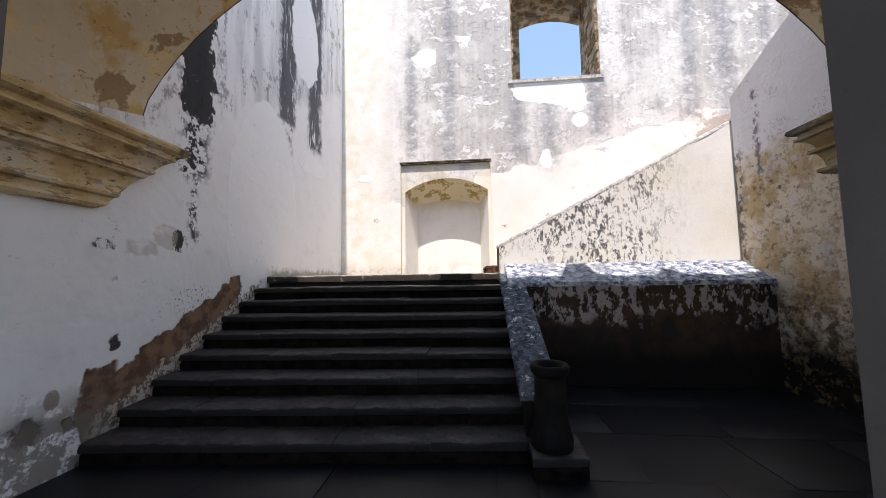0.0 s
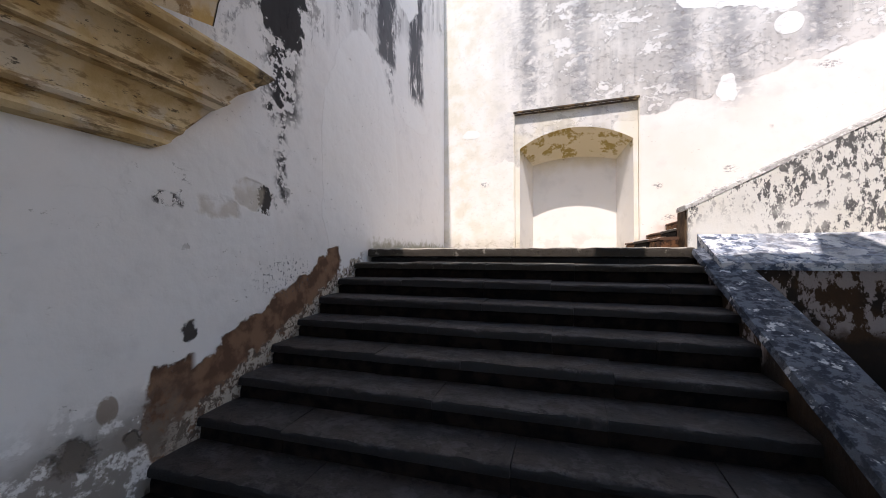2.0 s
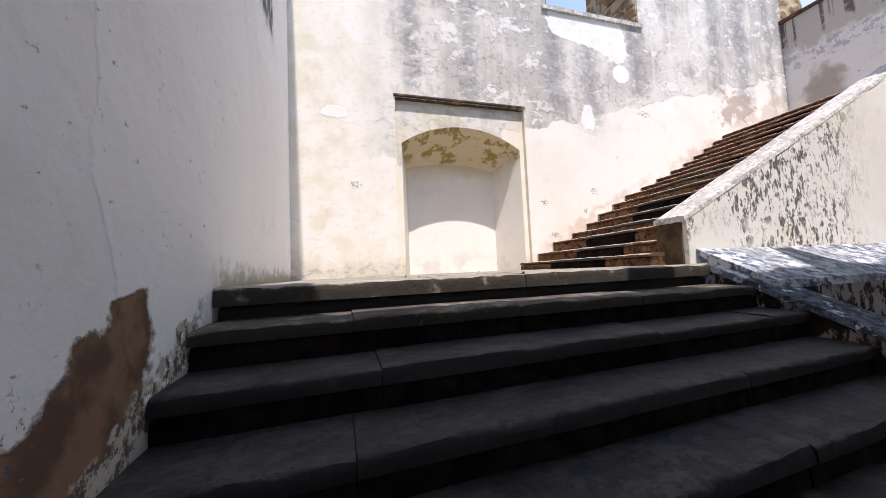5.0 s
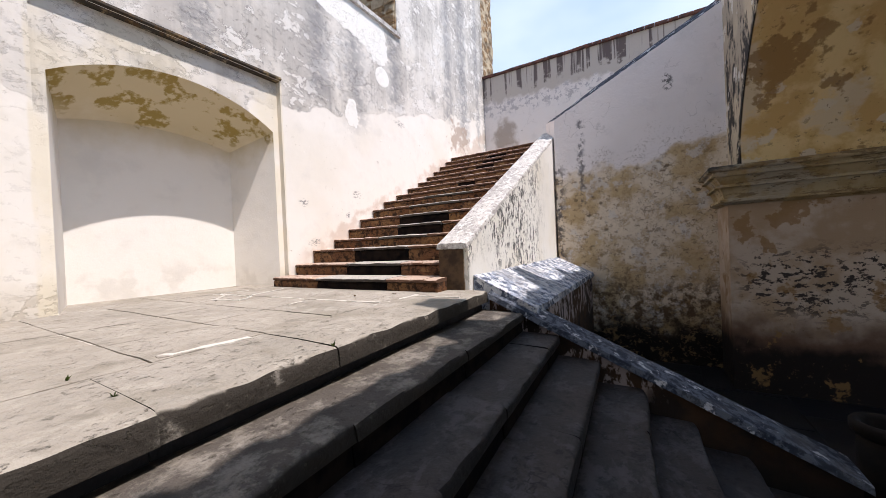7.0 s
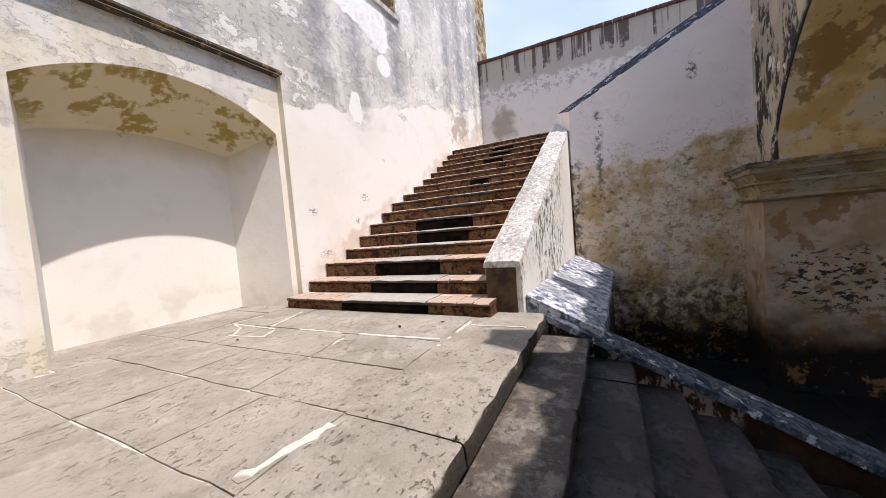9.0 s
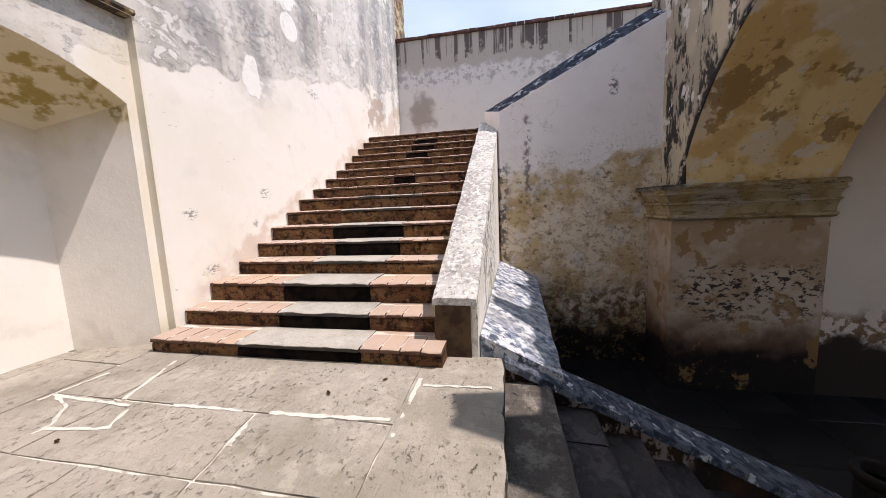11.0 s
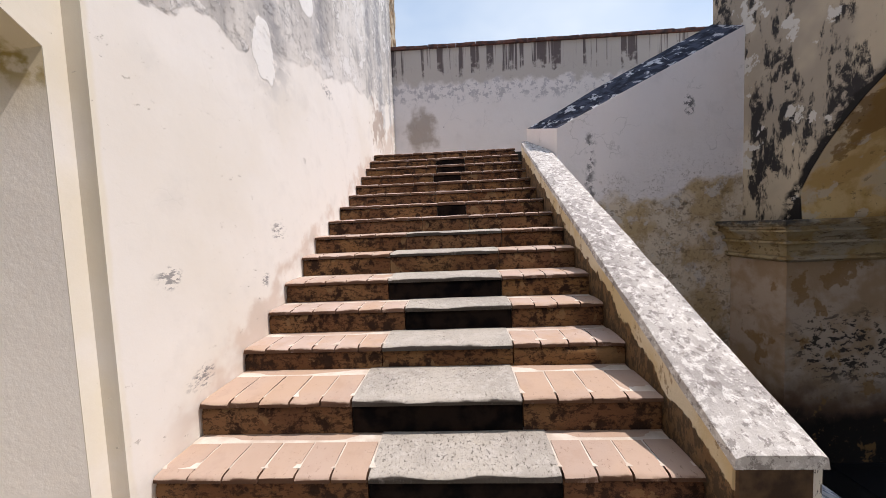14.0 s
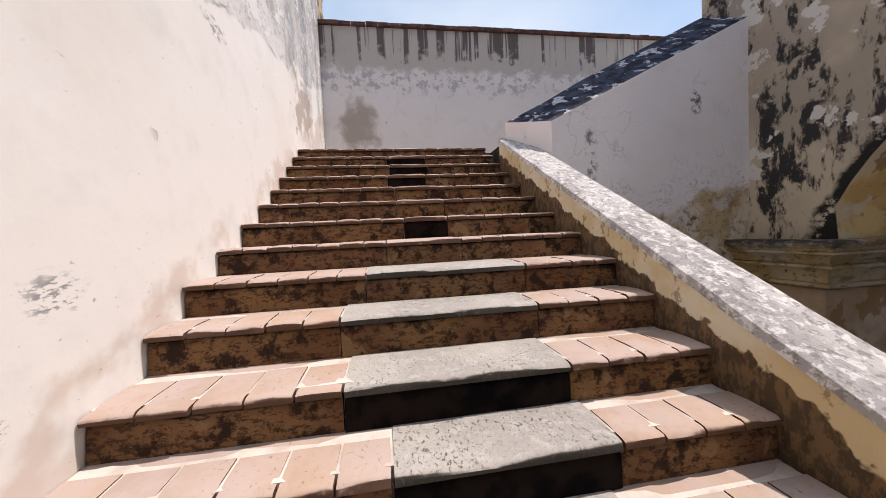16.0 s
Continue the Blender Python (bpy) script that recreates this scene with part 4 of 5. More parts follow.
# ---- walls ----
def build_wall_north():
    bm = bmesh.new()
    y0, y1 = NORTH, NORTH + 1.44
    l, r, ft = -1.91, 0.43, 4.45          # recessed panel
    wl_, wr_, ws_ = 1.04, 3.26, 6.50      # window
    add_prism(bm, rect(-4.9, -0.3, l, HIGH), "y", y0, y1)
    add_prism(bm, rect(l, ft, r, HIGH), "y", y0, y1)
    add_prism(bm, rect(r, -0.3, wl_, HIGH), "y", y0, y1)
    add_prism(bm, rect(wl_, -0.3, wr_, ws_), "y", y0, y1)
    top = arc(wl_, wr_, 9.35, 9.75)
    add_prism(bm, top + [(wr_, HIGH), (wl_, HIGH)], "y", y0, y1)
    add_prism(bm, rect(wr_, -0.3, FAR + 0.05, HIGH), "y", y0, y1)
    # recessed panel round the niche, and the solid wall behind
    yp = y0 + 0.085
    nl, nr, sp, ap = -1.81, 0.35, 3.72, 4.06
    add_prism(bm, rect(l, 0.5, nl, ft), "y", yp, y1)
    add_prism(bm, rect(nr, 0.5, r, ft), "y", yp, y1)
    add_prism(bm, arc(nl, nr, sp, ap) + [(nr, ft), (nl, ft)], "y", yp, y0 + 0.95)
    wall = tagged(part("wall_north", bm, M_NORTH), "tall weathered white wall with grey water streaks", "wall", kind="structure")
    # niche shell: splayed jambs, sloping vault, plain back
    bm = bmesh.new()
    front = [(nl, LAND - 0.05)] + arc(nl, nr, sp, ap, 16) + [(nr, LAND - 0.05)]
    bl, br = -1.60, 0.14
    back = [(bl, LAND - 0.05)] + arc(bl, br, 3.52, 3.64, 16) + [(br, LAND - 0.05)]
    yb = y0 + 0.84
    f = [bm.verts.new((x, yp + 0.004, z)) for x, z in front]
    b = [bm.verts.new((x, yb, z)) for x, z in back]
    for i in range(len(f) - 1):
        bm.faces.new((f[i], f[i + 1], b[i + 1], b[i]))
    bm.faces.new(b)
    b2 = [bm.verts.new((x, yb + 0.1, z)) for x, z in back]
    bm.faces.new(b2)
    part("niche_lining", bm, M_NICHE, wall, "cream arched niche lining with olive mould")
    # rubble lining of the window, narrower behind
    bm = bmesh.new()
    t = 0.025
    add_prism(bm, rect(wl_ - 0.2, ws_ - 0.10, wl_ + t, 9.4), "y", y0 + 0.02, y1 - 0.02)
    add_prism(bm, rect(wr_ - t, ws_ - 0.10, wr_ + 0.2, 9.4), "y", y0 + 0.02, y1 - 0.02)
    a = arc(wl_ + t, wr_ - t, 9.33, 9.72, 14)
    add_prism(bm, a + [(wr_ - t, 9.9), (wl_ + t, 9.9)], "y", y0 + 0.02, y1 - 0.32)
    il, ir = 1.42, 3.20
    add_prism(bm, rect(wl_ + t, ws_, il, 9.75), "y", y1 - 0.3, y1 - 0.05)
    add_prism(bm, arc(il, ir, 8.90, 9.10, 14) + [(ir, 9.8), (il, 9.8)], "y", y1 - 0.3, y1 - 0.05)
    part("window_reveal", bm, M_RUBBLE, wall, "bare rubble masonry window reveal")
    rnd = random.Random(12)
    for side in (0, 1):
        z = ws_ + 0.03
        while z < 9.3:
            h = rnd.uniform(0.14, 0.30)
            y = y0 + 0.03
            while y < y1 - 0.36:
                d = min(rnd.uniform(0.18, 0.42), y1 - 0.34 - y)
                out = rnd.uniform(0.012, 0.05)
                xa, xb = (wl_ + 0.01, wl_ + t + out) if side == 0 else (wr_ - t - out, wr_ - 0.01)
                g = 0.012
                bm = ragged_box(xa, xb, y + g, y + d - g, z + g, min(z + h, 9.32) - g, 0.3, 0.012, rnd.uniform(0, 50))
                bmesh.ops.bevel(bm, geom=bm.edges[:], offset=0.012, segments=1, affect="EDGES", clamp_overlap=True)
                part("stone", bm, rnd.choice((M_STONE_A, M_STONE_B, M_RUBBLE)), wall)
                y += d
            z += h
    part("window_sill", stone([(wl_ - 0.10, y0 - 0.05), (wr_ + 0.06, y0 - 0.05), (wr_ + 0.06, y1 - 0.1), (wl_ - 0.10, y1 - 0.1)], ws_ - 0.05, ws_ + 0.03, 0.015, 0.006, 3), M_PARTOP, wall, "worn pale stone sill")
    # hood over the recessed panel
    hood = bmesh.new()
    add_prism(hood, [(y0 - 0.018, ft + 0.050), (y0 - 0.024, ft + 0.022), (y0 + 0.02, ft - 0.012), (y0 + 0.09, ft - 0.012), (y0 + 0.09, ft + 0.050)], "x", l - 0.02, r + 0.02)
    part("niche_hood", hood, M_CORNICE_E, wall, "thin dark stone band above the niche")
    # rough stone stub beyond the far wall
    bm = ragged_box(FAR + 0.06, FAR + 1.0, NORTH + 0.02, NORTH + 1.40, 4.0, HIGH, 0.22, 0.06, 3)
    part("wall_stub", bm, M_RUBBLE, wall, "broken end of bare rubble")


def build_wall_west():
    bm = bmesh.new()
    add_prism(bm, rect(ARCH_S, -0.3, NORTH + 0.0, HIGH), "x", WEST - 1.2, WEST)
    tagged(part("wall_west", bm, M_WEST), "stained white wall with black mould streaks and bare patches", "wall", kind="structure")


def build_wall_east():
    bm = bmesh.new()
    # thick wall whose coping climbs to the south and tips up at its back edge
    def ring(y):
        zf = 4.31 + 0.487 * (5.65 - y)
        yb = y + 0.0
        return [(EAST, y, -0.3), (EAST, y, zf), (4.78, yb + 0.30 * (1 if y > 5 else 0), zf + 0.36 - (0.18 if y > 5 else 0)), (4.78, yb + 0.30 * (1 if y > 5 else 0), -0.3)]
    n = 10
    rows = []
    for i in range(n + 1):
        y = 5.68 - (5.68 - ARCH_N) * i / n
        rows.append([bm.verts.new(p) for p in ring(y)])
    for a, b in zip(rows, rows[1:]):
        for j in range(4):
            f = bm.faces.new((a[j], a[(j + 1) % 4], b[(j + 1) % 4], b[j]))
            f.material_index = 1 if j == 1 else 0
    bm.faces.new(rows[0])
    bm.faces.new(rows[-1])
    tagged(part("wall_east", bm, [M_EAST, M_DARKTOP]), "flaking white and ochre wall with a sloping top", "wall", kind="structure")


def build_arch():
    cx, cz, a, b = -0.12, 2.20, 3.55, 2.83
    pts = []
    n = 36
    for i in range(n + 1):
        th = math.pi - math.pi * i / n
        x, z = cx + a * math.cos(th), cz + b * math.sin(th)
        if z > 2.84 and WEST <= x <= PIER_X:
            pts.append((x, z))
    bm = bmesh.new()
    right = [(PIER_X, 2.84), (PIER_X, 2.6), (4.76, 2.6)]
    # crown with an uneven, mostly unseen parapet, raised to shape the landing's shadow
    rnd = random.Random(5)
    raised = ((-4.5, -3.12, 0.75), (-0.74, -0.08, 1.15), (1.25, 1.68, 1.10), (2.75, 2.95, 0.5), (4.10, 4.9, 4.2))
    crest = []
    x = 4.76
    while x > WEST - 1.0:
        h = ARCH_TOP
        for x0, x1, up in raised:
            if x0 < x < x1:
                h += up
        crest.append((x, h + rnd.uniform(-0.10, 0.12)))
        x -= rnd.uniform(0.05, 0.22)
    crest.append((WEST - 1.0, ARCH_TOP))
    outline = [(WEST - 1.0, 2.6), (WEST, 2.6), (WEST, 2.84)] + pts + right + crest
    add_prism(bm, outline, "y", ARCH_S, ARCH_N)
    # the soffit splays open a little towards the court
    for v in bm.verts:
        dx, dz = (v.co.x - cx) / a, (v.co.z - cz) / b
        if abs(math.hypot(dx, dz) - 1) < 0.002:
            k = 1.035 if v.co.y > 2 else 0.985
            v.co.x, v.co.z = min(max(cx + a * dx * k, WEST - 0.02), PIER_X + 0.05), cz + b * dz * k
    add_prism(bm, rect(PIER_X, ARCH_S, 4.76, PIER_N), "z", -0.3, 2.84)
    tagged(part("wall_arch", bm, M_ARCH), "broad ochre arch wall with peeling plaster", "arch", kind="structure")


def cornice(name, path, profile, label, material):
    """A moulding: a profile of (out, z) carried along a path of (x, y, nx, ny) points."""
    bm = bmesh.new()
    rows = []
    for x, y, nx, ny in path:
        rows.append([bm.verts.new((x + nx * o, y + ny * o, z)) for o, z in profile])
    k = len(profile)
    for a, b in zip(rows, rows[1:]):
        for j in range(k):
            bm.faces.new((a[j], a[(j + 1) % k], b[(j + 1) % k], b[j]))
    bm.faces.new(rows[0])
    bm.faces.new(rows[-1])
    return tagged(part(name, bm, material), label, "cornice", kind="structure")


def build_cornices():
    east = [(-0.05, 2.88), (0.185, 2.88), (0.215, 2.865), (0.225, 2.84), (0.212, 2.815), (0.165, 2.808), (0.160, 2.775), (0.185, 2.768), (0.185, 2.745), (0.140, 2.738), (0.095, 2.685), (0.080, 2.640), (0.125, 2.632), (0.130, 2.605), (0.085, 2.597), (0.060, 2.545), (0.045, 2.48), (0.045, 2.455), (0.085, 2.447), (0.090, 2.415), (0.060, 2.395), (0.030, 2.385), (-0.05, 2.36)]
    cornice("trim_impost_east", [(PIER_X, ARCH_S - 0.02, -1, 0), (PIER_X, 2.4, -1, 0), (PIER_X, PIER_N, -1, 1), (EAST - 0.004, PIER_N, 0, 1)], east, "moulded brown impost with a blackened corner", M_CORNICE_E)
    west = [(-0.05, 2.96), (0.29, 2.96), (0.335, 2.945), (0.355, 2.915), (0.345, 2.88), (0.305, 2.862), (0.262, 2.856), (0.258, 2.822), (0.285, 2.815), (0.285, 2.792), (0.235, 2.784), (0.175, 2.735), (0.140, 2.675), (0.140, 2.650), (0.188, 2.644), (0.192, 2.612), (0.150, 2.604), (0.148, 2.580), (0.165, 2.572), (0.160, 2.555), (0.105, 2.545), (0.065, 2.48), (0.045, 2.40), (0.045, 2.365), (0.100, 2.358), (0.112, 2.335), (0.100, 2.312), (0.050, 2.305), (0.045, 2.255), (0.085, 2.245), (0.092, 2.215), (0.070, 2.185), (-0.05, 2.17)]
    bm = bmesh.new()
    rows = []
    for f in (0.0, 0.2, 0.4, 0.6, 0.75, 0.88, 0.96, 1.0):
        row = []
        for o, z in west:
            # the lower mouldings are broken back at the north end
            lim = 2.66 + (z - 2.16) * 0.98
            rag = 0.05 * noise.noise(Vector((z * 9, f, 0.3))) * f
            row.append(bm.verts.new((WEST + o * (1 - 0.25 * max(0.0, f - 0.9) * 10 * 0.4), ARCH_S - 0.05 + (lim - ARCH_S + 0.05) * f + rag, z)))
        rows.append(row)
    k = len(west)
    for a, b in zip(rows, rows[1:]):
        for j in range(k):
            bm.faces.new((a[j], a[(j + 1) % k], b[(j + 1) % k], b[j]))
    bm.faces.new(rows[0])
    bm.faces.new(rows[-1])
    bmesh.ops.remove_doubles(bm, verts=bm.verts[:], dist=0.0005)
    tagged(part("trim_impost_west", bm, M_CORNICE), "moulded ochre impost with a broken end", "cornice", kind="structure")


def build_gallery():
    bm = bmesh.new()
    # unseen rear wall, its broad arch behind the walker sized for light; end walls
    add_prism(bm, rect(WEST - 1.2, -0.3, -3.0, 5.25), "y", -1.2, -0.6)
    add_prism(bm, rect(2.6, -0.3, 8.2, 5.25), "y", -1.2, -0.6)
    add_prism(bm, arc(-3.0, 2.6, 2.8, 4.0) + [(2.6, 5.25), (-3.0, 5.25)], "y", -1.2, -0.6)
    add_prism(bm, rect(-0.6, -0.3, ARCH_S, 5.25), "x", WEST - 1.2, WEST)
    add_prism(bm, rect(-0.6, -0.3, ARCH_N, 5.25), "x", 8.2, 8.6)
    add_prism(bm, rect(4.78, -0.3, 8.2, 4.0), "y", ARCH_N - 0.3, ARCH_N)
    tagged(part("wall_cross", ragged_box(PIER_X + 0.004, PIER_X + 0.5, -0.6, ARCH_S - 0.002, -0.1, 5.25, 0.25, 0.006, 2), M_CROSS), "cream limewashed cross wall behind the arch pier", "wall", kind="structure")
    tagged(part("wall_gallery", bm, M_GALLERY), "plain limewashed gallery walls behind the arch", "wall", kind="structure")
    for x0, x1 in ((-0.86, -0.56), (0.357, 0.65)):
        tagged(part("door_jamb", ragged_box(x0, x1, 0.06, 0.20, FLOOR, 5.25, 0.25, 0.004, x0), M_JAMB), "plain taupe plastered jamb of the entry", "door jamb", kind="structure")
    bm = prism(rect(WEST - 1.2, -1.2, 8.6, ARCH_S + 0.02), "z", 5.25, 5.55)
    tagged(part("ceiling", bm, M_GALLERY), "plain limewashed gallery ceiling", "ceiling", kind="structure")


def build_upper_landing():
    bm = prism(rect(UP_X[-1] + 0.35, 5.9, FAR, NORTH), "z", 1.0, TOP)
    add_prism(bm, rect(4.78, -0.6, FAR, 5.9), "z", TOP - 0.3, TOP)
    tagged(part("landing_upper", bm, M_FLAG), "upper stone landing at the head of the stairs", "landing", kind="structure")
    bm = prism(rect(-0.6, -0.3, NORTH + 0.02, 7.26), "x", FAR, FAR + 0.4)
    wall = tagged(part("wall_far", bm, M_FAR), "grey-white wall with dark drips under its coping", "wall", kind="structure")
    rnd = random.Random(8)
    y, i = -0.6, 0
    while y < NORTH - 0.02:
        w = min(rnd.uniform(0.20, 0.30), NORTH - y)
        part("brick", stone([(FAR - 0.06, y + 0.004), (FAR + 0.46, y + 0.004), (FAR + 0.46, y + w - 0.004), (FAR - 0.06, y + w - 0.004)], 7.265, 7.335 + rnd.uniform(-0.008, 0.008), 0.008, 0.006, i), M_COPING, wall)
        y += w
        i += 1


# ---- lower flight ----
def build_lower_flight():
    st = thing("lower_staircase", (-1.55, 4.0, 0), "wide flight of worn dark stone steps", "staircase")
    rnd = random.Random(21)
    x1 = 0.42
    for k in range(1, 9):
        z1 = LAND - RISE * k
        nose = 5.05 - 0.34 * (k - 1)
        turn = (0.14 + 0.025 * (k - 1)) / 3.9     # the steps fan out a little
        bm = prism(rect(WEST + 0.002, nose + 0.30, x1, nose + 0.9), "z", FLOOR - 0.02 - 0.001 * k, z1 - 0.05)
        step = part("step", skew(bm, turn), M_JOINT, st)
        cuts = [WEST + 0.003]
        while cuts[-1] < x1 - 1.3:
            cuts.append(cuts[-1] + rnd.uniform(0.65, 1.15))
        cuts.append(x1)
        if k == 8:
            cuts.append(0.86)
        for i, (a, b) in enumerate(zip(cuts, cuts[1:])):
            dy = rnd.uniform(-0.010, 0.010) - (0.26 if a >= x1 else 0.0)
            bm = worn_block(a + 0.0015, b - 0.0015, nose + dy, nose + 0.50, z1 - 0.075, z1 + rnd.uniform(-0.006, 0.006), "y-", k * 11 + i, max(6, int((b - a) / 0.07)), 0.014)
            part("tread_stone", skew(bm, turn), M_STEP_SUNLIT if k == 1 else M_STEP, step)
            # riser shade is put into the colour: these face the dim gallery
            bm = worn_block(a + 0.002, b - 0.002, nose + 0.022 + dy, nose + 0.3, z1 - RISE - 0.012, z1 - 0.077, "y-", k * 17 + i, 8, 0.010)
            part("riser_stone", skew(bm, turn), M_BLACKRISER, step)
    return st


def build_slope_slab():
    """The low sloping kerb beside the lower flight, on its plastered cheek."""
    th = thing("stair_kerb", (0.57, 4.5, 0), "sloping flaked kerb slab beside the lower steps, coloured shade-blue", "kerb")
    s, z0, ya, yb = 0.4433, 0.44, 3.07, 5.53
    def zt(y):
        return z0 + s * (y - ya)
    n = 24
    bm = bmesh.new()
    rows = []
    for i in range(n + 1):
        y = ya + (yb - ya) * i / n
        w = 0.010
        e = [noise.noise(Vector((q, y * 3.1, 2.0))) * w for q in (1, 5, 9, 13)]
        rows.append([bm.verts.new(p) for p in ((0.37 + e[0], y, zt(y) - 0.05), (0.385 + e[1], y, zt(y) + e[2] * 0.6), (0.56, y, zt(y) + 0.008 + e[3]), (0.735 + e[1], y, zt(y) + e[0] * 0.6), (0.75 + e[2], y, zt(y) - 0.05))])
    for a, b in zip(rows, rows[1:]):
        for j in range(5):
            bm.faces.new((a[j], a[(j + 1) % 5], b[(j + 1) % 5], b[j]))
    bm.faces.new(rows[0])
    bm.faces.new(rows[-1])
    part("slab", bm, M_KERB, th, "flaked whitewash on shade-darkened stone")
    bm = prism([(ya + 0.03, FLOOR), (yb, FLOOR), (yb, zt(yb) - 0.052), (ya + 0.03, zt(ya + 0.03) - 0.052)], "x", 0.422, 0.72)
    part("cheek", bm, M_LEDGEF, th, "stained plaster cheek, painted dark at the foot")


def build_ledge():
    th = thing("ledge", (2.4, 5.4, 0), "sloping whitewashed ledge on a mouldy wall under the stairs", "ledge")
    n = 40
    bm = bmesh.new()
    rows = []
    for i in range(n + 1):
        x = 0.48 + (EAST - 0.004 - 0.48) * i / n
        e = [noise.noise(Vector((x * 2.7, q, 7.0))) * 0.012 for q in (1, 4, 8)]
        rows.append([bm.verts.new(p) for p in ((x, 5.08 + e[0], 1.33), (x, 5.09 + e[1], 1.395 + e[2]), (x, 5.72, 1.69 + e[0]), (x, 5.72, 1.33))])
    for a, b in zip(rows, rows[1:]):
        for j in range(4):
            bm.faces.new((a[j], a[(j + 1) % 4], b[(j + 1) % 4], b[j]))
    bm.faces.new(rows[0])
    bm.faces.new(rows[-1])
    part("coping", bm, M_LEDGE, th, "flaking whitewash")
    part("wall_face", prism(rect(0.75, 5.12, EAST - 0.004, 5.72), "z", -0.1, 1.332), M_LEDGEF, th, "mouldy peeling plaster, painted dark at the foot")


# ---- landing ----
def slabs(parent, x0, x1, y0, y1, z, material, rnd, row=(0.5, 0.8), length=(0.7, 1.3), gap=0.012, thick=0.08, jit=0.05, name="flagstone"):
    """Rows of uneven flagstones with open joints."""
    ys = [y0]
    while ys[-1] < y1 - row[1] * 1.1:
        ys.append(ys[-1] + rnd.uniform(*row))
    ys.append(y1)
    tilt = [0.0] + [rnd.uniform(-jit, jit) for _ in ys[1:-1]] + [0.0]
    def yy(i, x):
        return ys[i] + tilt[i] * (x - (x0 + x1) / 2) * 0.5
    s = rnd.randint(0, 9999)
    for i in range(len(ys) - 1):
        xs = [x0]
        while xs[-1] < x1 - length[1] * 1.05:
            xs.append(xs[-1] + rnd.uniform(*length))
        xs.append(x1)
        sk = [0.0] + [rnd.uniform(-jit, jit) for _ in xs[1:-1]] + [0.0]
        for j in range(len(xs) - 1):
            a, b = xs[j], xs[j + 1]
            g0, g1 = gap * rnd.uniform(0.5, 1.5), gap * rnd.uniform(0.5, 1.5)
            c = [(a + sk[j] + g0, yy(i, a) + g0), (b + sk[j + 1] - g1, yy(i, b) + g0), (b - sk[j + 1] - g1, yy(i + 1, b) - g1), (a - sk[j] + g0, yy(i + 1, a) - g1)]
            s += 1
            part(name, stone(c, z - thick, z + rnd.uniform(-0.004, 0.003), 0.010, 0.003, s), material, parent)


